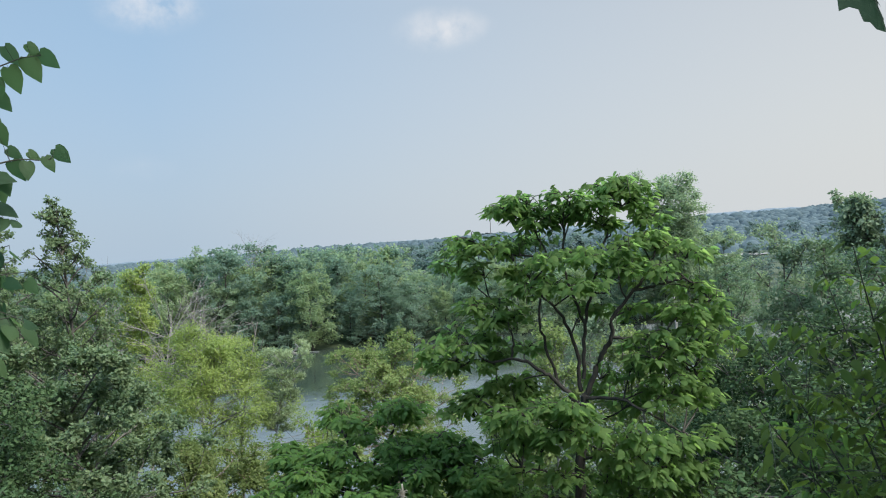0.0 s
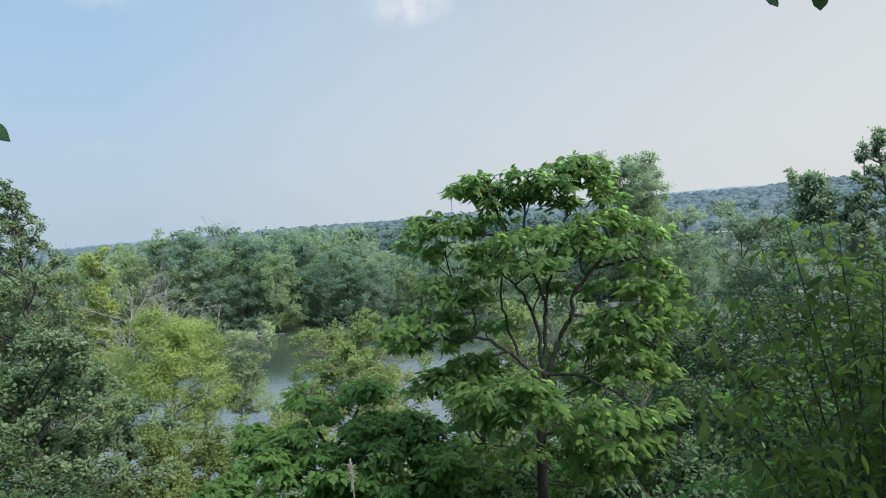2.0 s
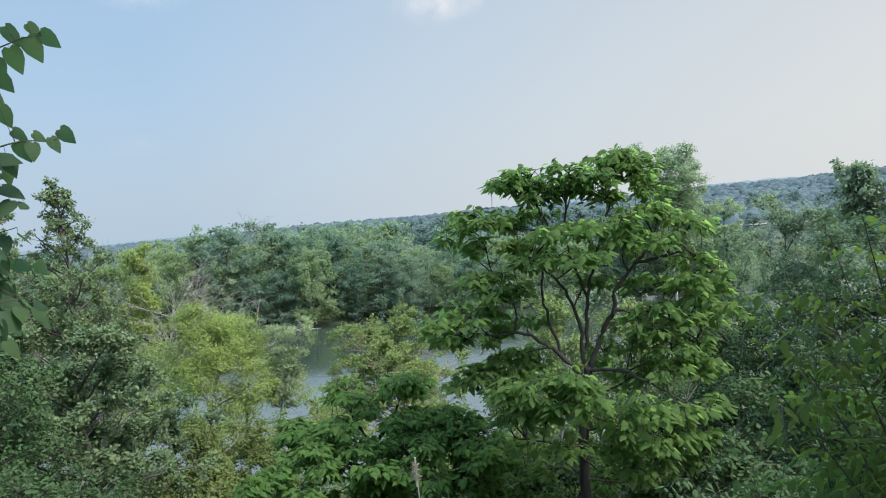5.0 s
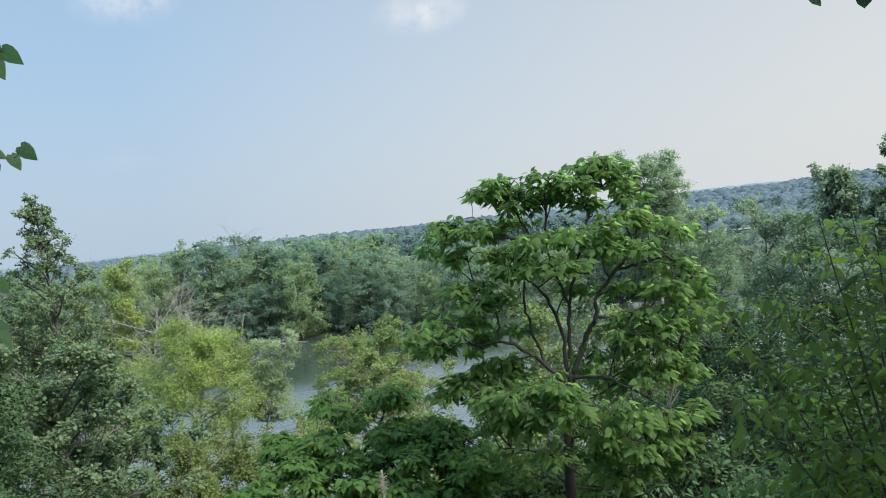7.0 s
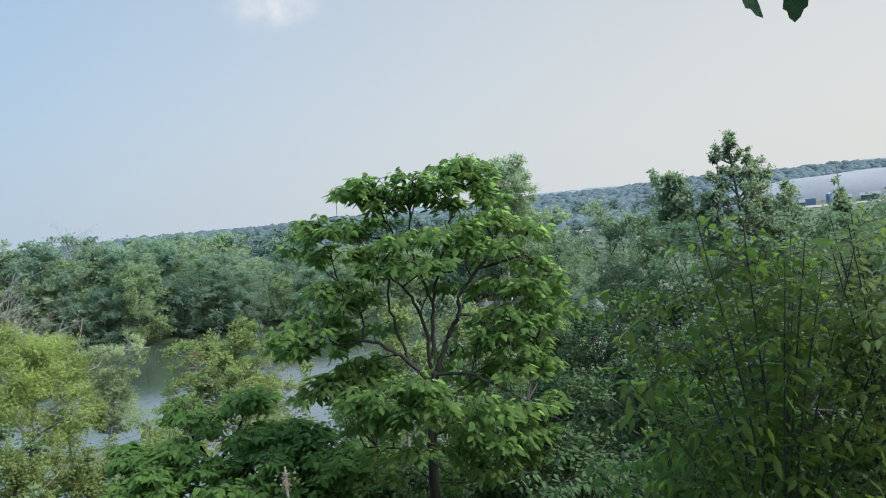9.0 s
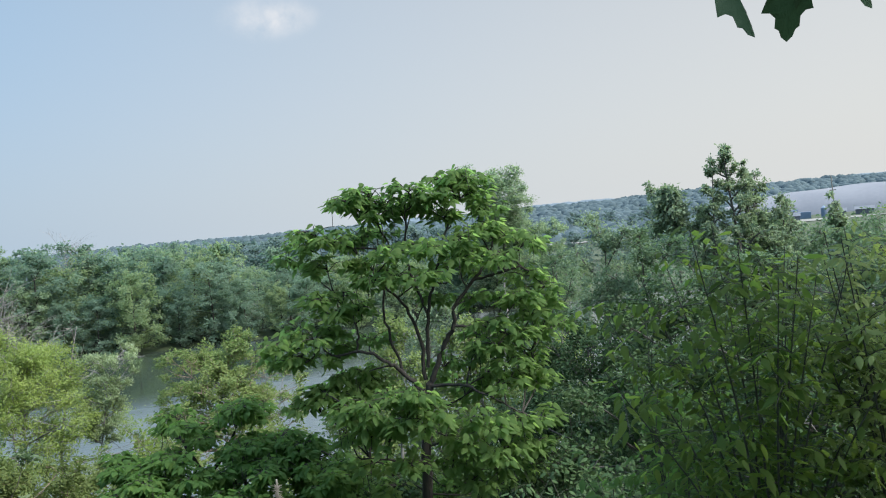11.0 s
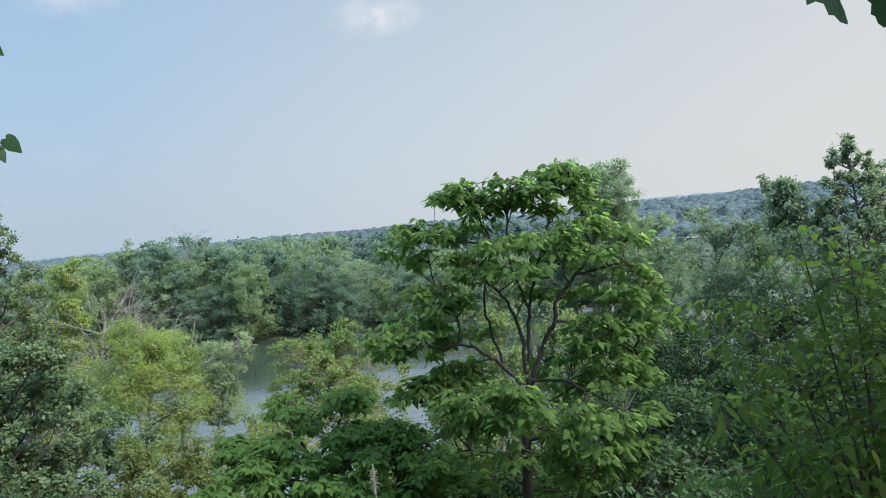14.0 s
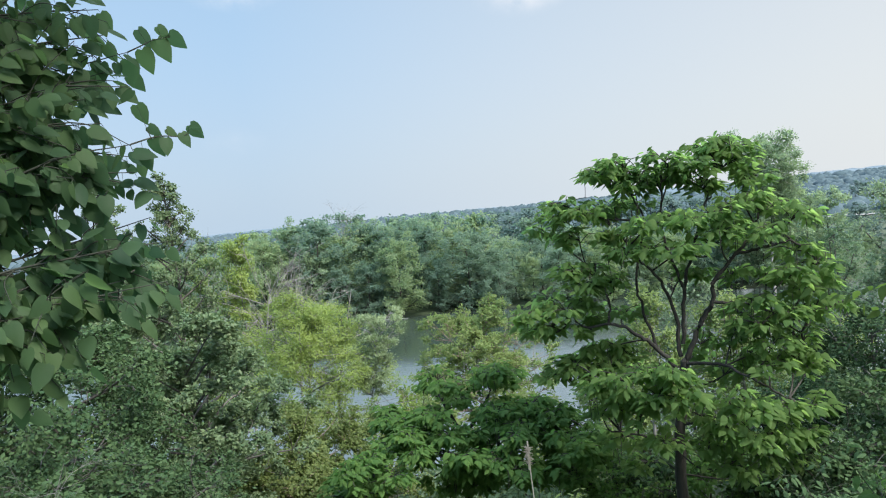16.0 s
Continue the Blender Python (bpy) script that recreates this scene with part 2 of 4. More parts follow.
# calm in the lee of the far wood, ruffled in the open stream
where = n.new("ShaderNodeSeparateXYZ")
l.new(geo.outputs["Position"], where.inputs[0])
wind = n.new("ShaderNodeTexNoise")
wind.inputs["Scale"].default_value, wind.inputs["Detail"].default_value = 0.05, 2.0
l.new(geo.outputs["Position"], wind.inputs["Vector"])
gust = n.new("ShaderNodeMath")
gust.operation = "MULTIPLY_ADD"
gust.inputs[1].default_value = 22.0
l.new(wind.outputs[0], gust.inputs[0])
l.new(where.outputs["Y"], gust.inputs[2])
open_stream = n.new("ShaderNodeMapRange")
open_stream.interpolation_type = "SMOOTHSTEP"
open_stream.inputs["From Min"].default_value, open_stream.inputs["From Max"].default_value = 98.0, 84.0
open_stream.inputs["To Min"].default_value, open_stream.inputs["To Max"].default_value = 0.06, 1.0
l.new(gust.outputs[0], open_stream.inputs["Value"])
l.new(open_stream.outputs[0], bump.inputs["Strength"])
gloss = n.new("ShaderNodeMapRange")
gloss.inputs["To Min"].default_value, gloss.inputs["To Max"].default_value = 0.08, 0.36
l.new(open_stream.outputs[0], gloss.inputs["Value"])
l.new(gloss.outputs[0], p.inputs["Roughness"])
l.new(ripple.outputs[0], bump.inputs["Height"])
l.new(bump.outputs[0], p.inputs["Normal"])


# ---- mesh building ----
class Build:
    """Collects vertices and faces, and makes one mesh of them."""

    def __init__(self):
        self.v, self.idx, self.tot, self.n = [], [], [], 0

    def add(self, verts, faces):
        verts, faces = np.asarray(verts, np.float32), np.asarray(faces, np.int32)
        self.v.append(verts)
        self.idx.append((faces + self.n).ravel())
        self.tot.append(np.full(len(faces), faces.shape[1], np.int32))
        self.n += len(verts)

    def mesh(self, name, mat, smooth=True):
        me = bpy.data.meshes.new(name)
        v, idx, tot = np.concatenate(self.v), np.concatenate(self.idx), np.concatenate(self.tot)
        me.vertices.add(len(v))
        me.vertices.foreach_set("co", v.ravel())
        me.loops.add(len(idx))
        me.loops.foreach_set("vertex_index", idx)
        me.polygons.add(len(tot))
        me.polygons.foreach_set("loop_start", np.concatenate([[0], np.cumsum(tot)[:-1]]).astype(np.int32))
        me.polygons.foreach_set("loop_total", tot)
        me.polygons.foreach_set("use_smooth", np.full(len(tot), smooth))
        me.update(calc_edges=True)
        me.validate()
        me.materials.append(mat)
        return me


def part(name, build, mat, parent, label="", smooth=True):
    """Links a build as one mesh under a thing or a part."""
    ob = new(name, build.mesh(name, mat, smooth))
    ob.parent = parent
    return tagged(ob, label)


def thing(name, x, y, z, label, category, group="", kind=""):
    ob = new(name)
    ob.empty_display_size = 0.2
    ob.location = (x, y, z)
    return tagged(ob, label, category, group, kind)


def unit(v):
    return v / (np.linalg.norm(v, axis=-1, keepdims=True) + 1e-9)


def curve(points, steps):
    """A smooth line through the points."""
    p = np.asarray(points, float)
    p = np.vstack([2 * p[0] - p[1], p, 2 * p[-1] - p[-2]])
    out = []
    for i in range(1, len(p) - 2):
        for t in np.linspace(0, 1, steps, endpoint=False):
            a, b, c, d = p[i - 1 : i + 3]
            out.append(0.5 * (2 * b + (c - a) * t + (2 * a - 5 * b + 4 * c - d) * t**2 + (3 * b - a - 3 * c + d) * t**3))
    return np.array(out + [p[-2]])


def tube(b, line, r0, r1, sides=5):
    """A tapered round limb along a line."""
    line = np.asarray(line, float)
    k = len(line)
    d = unit(np.gradient(line, axis=0))
    ref = np.where(np.abs(d[:, 2:]) > 0.9, [[1.0, 0, 0]], [[0, 0, 1.0]])
    s = unit(np.cross(d, ref))
    u = np.cross(s, d)
    a = np.linspace(0, 2 * np.pi, sides, endpoint=False)
    r = np.linspace(r0, r1, k)[:, None, None]
    ring = line[:, None] + r * (s[:, None] * np.cos(a)[None, :, None] + u[:, None] * np.sin(a)[None, :, None])
    i, j = np.meshgrid(np.arange(k - 1), np.arange(sides), indexing="ij")
    j2 = (j + 1) % sides
    faces = np.stack([i * sides + j, i * sides + j2, (i + 1) * sides + j2, (i + 1) * sides + j], -1).reshape(-1, 4)
    b.add(ring.reshape(-1, 3), faces)
    b.add(np.vstack([ring[-1], line[-1] + d[-1] * r1]), [[q, (q + 1) % sides, sides] for q in range(sides)])


def blade(outline, mid, droop, fold):
    """A leaf: half outline and midrib, mirrored; side, along and normal coordinates; as quads."""
    m = [(0.0, v) for v in mid]
    right, left = [(u, v) for u, v in outline], [(-u, v) for u, v in outline]
    pts = np.array(m + right + left)
    w = -fold * np.abs(pts[:, 0]) - droop * pts[:, 1] ** 2
    k, q = len(m), len(right)
    faces = []
    for i in range(k - 1):
        faces.append([i, k + i, k + i + 1, i + 1] if i < q - 1 else [i, k + q - 1, i + 1, i + 1])
        faces.append([i, i + 1, k + q + i + 1, k + q + i] if i < q - 1 else [i, i + 1, k + q + q - 1, i])
    return np.column_stack([pts, w]), np.array(faces)


FINE_HEART = blade(((0.14, -0.07), (0.30, 0.02), (0.36, 0.25), (0.31, 0.52), (0.16, 0.78), (0.02, 0.99)), (0.03, 0.12, 0.30, 0.54, 0.80, 1.0), 0.18, 0.22)
HEART = blade(((0.20, -0.06), (0.33, 0.15), (0.25, 0.52), (0.03, 0.96)), (0.04, 0.34, 0.70, 1.0), 0.26, 0.34)
BROAD = blade(((0.09, 0.0), (0.235, 0.30), (0.16, 0.66), (0.02, 0.97)), (0.0, 0.33, 0.68, 1.0), 0.3, 0.25)
SPRAY = (np.array([[0, 0, 0], [0.30, 0.45, -0.06], [0, 1.0, -0.12], [-0.28, 0.5, -0.06]]), np.array([[0, 1, 2, 3]]))
NARROW = (np.array([[0, 0, 0], [0.13, 0.45, -0.04], [0, 1.0, -0.14], [-0.13, 0.5, -0.04]]), np.array([[0, 1, 2, 3]]))


def leaves(b, at, axis, normal, size, shape):
    """Adds one leaf of the shape at every place."""
    t, f = shape
    axis = unit(axis)
    normal = unit(normal - axis * (normal * axis).sum(-1, keepdims=True))
    across = np.cross(axis, normal)
    size = np.broadcast_to(np.asarray(size, float), (len(at),))[:, None, None]
    v = at[:, None] + size * (across[:, None] * t[None, :, :1] + axis[:, None] * t[None, :, 1:2] + normal[:, None] * t[None, :, 2:])
    faces = f[None] + (np.arange(len(at)) * len(t))[:, None, None]
    b.add(v.reshape(-1, 3), faces.reshape(-1, f.shape[1]))


def ball(rng, n, inner=0.0):
    """Random places in a unit ball."""
    return unit(rng.normal(size=(n, 3))) * (inner + (1 - inner) * rng.random((n, 1)) ** 0.45)


def height(x, y):
    """The ground: a bluff that falls to the river, the river's bed, the plain beyond it."""
    u = np.clip((y - 1.5) / 43.0, 0, 1)
    z = -13.2 * (1 - (1 - u) ** 1.8)
    bed = np.clip((y - 44.5) / 12, 0, 1) * np.clip((118 - y) / 5, 0, 1)
    z = z - 2.0 * bed + np.clip((y - 115.5) / 6, 0, 1) * 1.6 + np.clip((y - 150) / 1500, 0, 1) * 4
    bumps = 0.25 * np.sin(x * 0.31 + 1.7 * np.sin(y * 0.17)) * np.sin(y * 0.27 + 0.6) * np.clip((y - 3) / 6, 0, 1)
    return z + bumps


def spot(az, d):
    return d * math.sin(radians(az)), d * math.cos(radians(az))


def rise(el, d):
    """The height at which a line of sight of that slope stands at that distance."""
    return 1.6 + d * math.tan(radians(el))


# ---- ground, river ----
b = Build()
gx = np.sinh(np.linspace(-6.2, 6.2, 190)) * 14.0
gy = np.concatenate([-np.geomspace(3000, 2, 30), np.linspace(-1.5, 130, 150), np.geomspace(134, 5200, 60)])
X, Y = np.meshgrid(gx, gy)
Z = height(X, Y)
nx, ny = len(gx), len(gy)
i, j = np.meshgrid(np.arange(ny - 1), np.arange(nx - 1), indexing="ij")
b.add(np.stack([X, Y, Z], -1).reshape(-1, 3), np.stack([i * nx + j, i * nx + j + 1, (i + 1) * nx + j + 1, (i + 1) * nx + j], -1).reshape(-1, 4))
ground = tagged(new("ground", b.mesh("ground", SOIL)), "grassy bluff falling to the river and the flat plain beyond", "ground", kind="structure")

b = Build()
b.add([(-1500, 40, -12.4), (1500, 40, -12.4), (1500, 119, -12.4), (-1500, 119, -12.4)], [[0, 1, 2, 3]])
tagged(new("water", b.mesh("water", WATER)), "calm dark river water with fine ripples", "river", kind="structure")


# ---- trees ----
def stalks(b, a, c, r):
    """Thin stalks, one from each place a to each place c."""
    d = unit(c - a)
    s = unit(np.cross(d, (0.3, 0.2, 1.0)))
    u = np.cross(s, d)
    ring = np.stack([s, -0.5 * s + 0.87 * u, -0.5 * s - 0.87 * u], 1) * r
    v = np.concatenate([a[:, None] + ring, c[:, None] + ring * 0.5], 1)
    f = np.array([[0, 1, 4, 3], [1, 2, 5, 4], [2, 0, 3, 5]])
    b.add(v.reshape(-1, 3), (f[None] + 6 * np.arange(len(a))[:, None, None]).reshape(-1, 4))


def crown_tree(rng, tall, base, wide, shape, size, count, limbs=16, profile="round", clump=0.55, trunk_r=0.16, twigs=5, lean=0.0, loose=0.5, bare=False, sprigs=9, up=0.25, hang=0.35, fill=0.5):
    """Trunk, limbs and twigs; each twig ends in a tuft of sprigs, and the leaves sit along the sprigs. Returns the two builds."""
    wood, crown = Build(), Build()
    top = np.array([lean * tall, 0.3 * lean * tall, tall * 0.95])
    bend = rng.normal(0, 0.02 * tall, (2, 3)) * (1, 1, 0)
    line = curve([(0, 0, -0.4), top * 0.33 + bend[0], top * 0.66 + bend[1], top], 5)
    tube(wood, line, trunk_r, trunk_r * 0.12, 7)
    centres, radii, outs = [], [], []
    phase = rng.uniform(0, 6.28, 3)
    for k in range(limbs):
        u = (k + rng.random()) / limbs
        z = base + (1 - base) * u
        at = np.array([np.interp(min(z, 0.985) * (len(line) - 1), np.arange(len(line)), line[:, c]) for c in range(3)])
        if profile == "round":
            reach = wide * (0.35 + 0.65 * math.sin(math.pi * min(0.97, 0.22 + 0.74 * u)))
        elif profile == "dome":
            reach = wide * (1 - 0.72 * u**2)
        elif profile == "cone":
            reach = wide * (1.05 - 0.92 * u)
        elif profile == "vase":
            reach = wide * (0.45 + 0.55 * u)
        else:
            reach = wide * (0.75 + 0.25 * math.sin(3 * u))
        a = k * 2.39996 + rng.uniform(-0.5, 0.5)
        reach *= rng.uniform(0.72, 1.1) * (1 + 0.16 * math.sin(2 * a + phase[0]) + 0.12 * math.sin(3 * a + 5 * u + phase[1]))
        out = np.array([math.cos(a), math.sin(a), 0])
        lift = min(tall * (0.10 + 0.08 * rng.random()), wide * rng.uniform(0.3, 0.55)) * (0.4 + u)
        slim = 1.0
        if profile == "cone":
            lift, slim = reach * 0.75, 1.05 - 0.6 * u
        tip = at + out * reach + np.array([0, 0, lift])
        mid = at + out * reach * 0.5 + np.array([0, 0, lift * rng.uniform(0.25, 0.75)])
        limb = curve([at, mid, tip], 2 if bare else 4)
        tube(wood, limb, trunk_r * (0.42 - 0.25 * u), 0.012 + 0.01 * trunk_r, 3 if bare else 5)
        for q in range(twigs):
            c = limb[int(rng.uniform(0.35, 1.0) * (len(limb) - 1))]
            end = c + rng.normal(0, 1, 3) * (0.26, 0.26, 0.2) * max(reach, (0.16 if profile == "cone" else 0.25) * wide) + np.array([0, 0, 0.06 * wide])
            bow = rng.normal(0, 0.04 * wide, 3)
            if not bare:
                tube(wood, curve([c, (c + end) / 2 + bow, end], 2), 0.009 + 0.03 * trunk_r, 0.006, 3)
            centres.append(end)
            radii.append(clump * wide * rng.uniform(0.26, 0.56) * slim)
            outs.append(unit(end - at + out * 0.3))
        centres.append(tip)
        radii.append(clump * wide * rng.uniform(0.3, 0.5) * slim)
        outs.append(out)
    for q in range(3):
        centres.append(top + (0, 0, 0.02 * tall) + rng.normal(0, 0.05 * wide, 3))
        radii.append(clump * wide * rng.uniform(0.3, 0.45) * slim)
        outs.append(np.array([0, 0, 1.0]))
    centres, radii, outs = np.array(centres), np.array(radii), np.array(outs)
    which = np.repeat(np.arange(len(centres)), sprigs)
    m = len(which)
    way = unit(outs[which] * 0.55 + unit(rng.normal(size=(m, 3))) * (1, 1, 0.8) + (0, 0, up))
    root = centres[which] - way * radii[which][:, None] * 0.15
    run = radii[which] * rng.uniform(0.55, 1.2, m)
    if not bare:
        stalks(wood, root, root + way * run[:, None] * 0.8 - (0, 0, 0.05) * run[:, None], 0.005)
    pick = rng.choice(m, count, p=run**1.5 / (run**1.5).sum())
    u = rng.random(count) ** 0.6
    thick = np.where(rng.random(count) < fill, rng.random(count) ** 0.4 * 0.62, 0.12 + 0.22 * (1 - u)) * radii[which[pick]]
    at = root[pick] + way[pick] * (run[pick] * u)[:, None] + unit(rng.normal(size=(count, 3))) * thick[:, None] - np.array([0, 0, 0.12]) * (run[pick] * u**2)[:, None]
    axis = way[pick] * 0.6 + rng.normal(0, 0.55, (count, 3)) - (0, 0, hang)
    normal = outs[which[pick]] * 0.45 + way[pick] * 0.2 + rng.normal(0, loose, (count, 3)) + (0, 0, 0.6)
    leaves(crown, at, axis, normal, size * rng.uniform(0.6, 1.25, count), shape)
    fit = tall / np.quantile(crown.v[0][:, 2], 0.9995)
    for v in wood.v + crown.v:
        v[:, 2] *= fit
    return wood, crown


def tree(name, label, az, d, top_el, leaf, bark, wide, base, shape, size, count, seed, group="", **more):
    """One broadleaf tree, by bearing, distance and the height of its top."""
    rng = np.random.default_rng(seed)
    x, y = spot(az, d)
    z = float(height(x, y))
    tall = rise(top_el, d) - z
    wood, crown = crown_tree(rng, tall, base, wide, shape, size, count, **more)
    root = thing(name, x, y, z, label, "tree", group)
    part("trunk", wood, bark, root)
    part("crown", crown, leaf, root)
    return root


# the far bank: a few forms, each one set many times
rng = np.random.default_rng(11)
forms = []
for k in range(14):
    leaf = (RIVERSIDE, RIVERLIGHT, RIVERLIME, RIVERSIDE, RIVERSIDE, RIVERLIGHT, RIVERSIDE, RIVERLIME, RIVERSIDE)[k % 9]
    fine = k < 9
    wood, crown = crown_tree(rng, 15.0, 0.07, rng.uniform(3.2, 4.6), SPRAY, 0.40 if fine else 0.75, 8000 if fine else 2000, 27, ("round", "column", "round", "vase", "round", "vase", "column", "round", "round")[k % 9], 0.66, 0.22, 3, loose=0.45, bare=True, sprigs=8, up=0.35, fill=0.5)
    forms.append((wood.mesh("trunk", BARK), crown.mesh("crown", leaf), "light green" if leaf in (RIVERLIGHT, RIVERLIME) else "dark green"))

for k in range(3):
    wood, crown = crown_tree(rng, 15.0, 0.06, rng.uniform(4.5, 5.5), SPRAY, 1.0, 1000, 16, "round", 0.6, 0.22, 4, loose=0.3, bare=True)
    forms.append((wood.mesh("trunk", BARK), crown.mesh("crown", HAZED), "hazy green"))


def far_tree(x, y, tall, form):
    wood, crown, hue = forms[form]
    root = thing("riverside_tree", x, y, float(height(x, y)) - 0.1, hue + " broadleaf tree " + ("out on the plain" if form > 13 else "in the wood along the far bank"), "tree", "trees of the plain" if form > 13 else "trees of the far bank")
    for name, me in (("trunk", wood), ("crown", crown)):
        ob = new(name, me)
        ob.parent = root
    s = tall / 15.0
    root.scale = (s * rng.uniform(0.85, 1.25), s * rng.uniform(0.85, 1.25), s)
    root.rotation_euler = (0, 0, rng.uniform(0, 6.28))
    return root


CREST = ((-40, 0.7), (-26, 0.8), (-22, 0.4), (-18, 1.0), (-15.5, 1.5), (-12, 1.1), (-8.5, 0.9), (-4.5, 0.5), (-2, -0.1), (1, -0.7), (10, -1.0), (17, -0.4), (19, -1.6), (21, -2.8), (40, -2.8))
for row, (y0, gap, low, high) in enumerate(((118.2, 4.4, 0.5, 1.0), (124, 4.8, 0.80, 1.10), (134, 7.5, 0.82, 1.08), (152, 12, 0.86, 1.05))):
    x = -78.0 - 8 * row
    while x < 46 + 5 * row:
        x += gap * rng.uniform(0.7, 1.3)
        y = y0 + rng.uniform(-1.5, 2.5)
        az, d = math.degrees(math.atan2(x, y)), math.hypot(x, y)
        crest = float(np.interp(az, [c[0] for c in CREST], [c[1] for c in CREST]))
        far_tree(x, y, (13.1 + d * math.tan(radians(crest))) * rng.uniform(low, high), int(rng.integers(0, 9)) if row < 2 else int(rng.integers(9, 14)))
# trees scattered over the plain behind
for k in range(70):
    az, d = -14 + 60 * (k + rng.random()) / 70, rng.uniform(175, 440)
    if az < 16:
        el = rng.uniform(0.1, 0.8) - 0.02 * abs(az)
    else:
        el = rng.uniform(-1.6, -0.5) if d > 300 else rng.uniform(-2.9, -2.2)
    x, y = spot(az, d)
    tall = rise(el, d) - float(height(x, y))
    if tall > 3 and not (36 < az < 44 and d > 250):
        far_tree(x, y, min(tall, 19), int(rng.integers(14, 17))).scale[0] *= 1.5
for k in range(60):
    az, d = 15 + 34 * (k + rng.random()) / 60, rng.uniform(440, 560)
    if not 34 < az < 46:
        x, y = spot(az, d)
        far_tree(x, y, rise(rng.uniform(-0.7, 0.3), d) - float(height(x, y)), int(rng.integers(14, 17))).scale[0] *= 1.7
for k in range(46):
    az, d = 15 + 32 * (k + rng.random()) / 46, rng.uniform(150, 300)
    x, y = spot(az, d)
    tall = rise(rng.uniform(-2.9, -2.3) if az > 33 else rng.uniform(-2.3, -1.2), d) - float(height(x, y))
    if tall > 2.5:
        far_tree(x, y, tall, int(rng.integers(14, 17))).scale[0] *= 1.8
for az, d, el, form in ((-8.55, 129, 0.95, 6), (-4.75, 130, 0.75, 3), (-16.0, 124, 1.35, 0), (-20.0, 126, 0.7, 2), (-11.6, 127, 1.0, 1), (20.2, 128, 0.1, 5)):
    x, y = spot(az, d)
    far_tree(x, y, rise(el, d) - float(height(x, y)), form)

# wooded plain behind and remote ridges
def ridge_height(X, Y, y0, y1, tall, seed):
    """A long wooded rise, uneven along its length, that climbs from y0 to its crest at y1."""
    crest = np.sin((0.06 + 0.46 * np.clip((Y - y0) / (y1 - y0), 0, 1)) * math.pi)
    wave = 1 + 0.05 * np.sin(X / (y0 * 0.16) + seed) + 0.04 * np.sin(X / (y0 * 0.05) + 2 * seed)
    return -14 + (14 + tall) * crest * wave * (0.90 + 0.20 * np.clip(X / y0, -0.4, 1.2))


def ridge(name, label, mat, y0, y1, x0, x1, tall, seed, step):
    r = np.random.default_rng(seed)
    b = Build()
    xs, ys = np.arange(x0, x1, step), np.linspace(y0, y1, 14)
    X, Y = np.meshgrid(xs, ys)
    Z = ridge_height(X, Y, y0, y1, tall, seed) + r.uniform(-0.5, 0.5, X.shape) * step * 0.5
    X = X + r.uniform(-0.4, 0.4, X.shape) * step
    nx, ny = len(xs), len(ys)
    i, j = np.meshgrid(np.arange(ny - 1), np.arange(nx - 1), indexing="ij")
    b.add(np.stack([X, Y, Z], -1).reshape(-1, 3), np.stack([i * nx + j, i * nx + j + 1, (i + 1) * nx + j + 1, (i + 1) * nx + j], -1).reshape(-1, 4))
    return tagged(new(name, b.mesh(name, mat)), label, "wooded hills", kind="structure")


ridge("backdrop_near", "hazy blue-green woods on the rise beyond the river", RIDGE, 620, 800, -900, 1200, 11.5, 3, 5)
# crowns of the woods on the rise, too far to tell apart: lobed domes
r = np.random.default_rng(17)
b = Build()
count, around, rings = 3800, 8, 4
cx, cy = r.uniform(-480, 1080, count), r.uniform(610, 800, count)
cz = ridge_height(cx, cy, 620, 800, 11.5, 3)
wide, tall = r.uniform(4.5, 8.5, count), r.uniform(2.8, 6.2, count)
far_az, far_d = np.radians(r.uniform(14, 47, 900)), r.uniform(400, 640, 900)
px, py = far_d * np.sin(far_az), far_d * np.cos(far_az)
keep = ~((far_az > radians(33.5)) & (far_d < 560))
cx, cy, cz = np.append(cx, px[keep]), np.append(cy, py[keep]), np.append(cz, (height(px, py) + 0.6)[keep])
wide, tall = np.append(wide, r.uniform(5.0, 8.5, keep.sum())), np.append(tall, r.uniform(3.5, 7.5, keep.sum()))
a = np.linspace(0, 2 * np.pi, around, endpoint=False)
for x, y, z, w, h in zip(cx, cy, cz, wide, tall):
    e = np.linspace(0.0, 1.56, rings)
    lump = 1 + r.uniform(-0.15, 0.15, (rings, around))
    ring = np.stack([w * np.cos(e)[:, None] * np.cos(a) * lump, w * np.cos(e)[:, None] * np.sin(a) * lump, h * np.sin(e)[:, None] * lump], -1) + (x, y, z - 1.0)
    i, j = np.meshgrid(np.arange(rings - 1), np.arange(around), indexing="ij")
    j2 = (j + 1) % around
    b.add(ring.reshape(-1, 3), np.stack([i * around + j, i * around + j2, (i + 1) * around + j2, (i + 1) * around + j], -1).reshape(-1, 4))
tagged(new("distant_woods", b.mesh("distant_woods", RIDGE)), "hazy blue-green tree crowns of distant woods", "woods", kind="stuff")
ridge("backdrop_far", "remote wooded ridge on the horizon, coloured pale blue for haze", RIDGE_FAR, 1700, 2300, -2200, 2600, 40, 5, 14)

# tall poplar standing above the wood
tree("poplar_tree", "tall pale green poplar rising above the wood on the far bank", 16.6, 121, 4.5, RIVERLIGHT, GREYBARK, 4.8, 0.42, SPRAY, 0.38, 38000, 21, limbs=40, profile="column", clump=0.62, trunk_r=0.25, twigs=5, loose=0.45, up=0.4, fill=0.8)


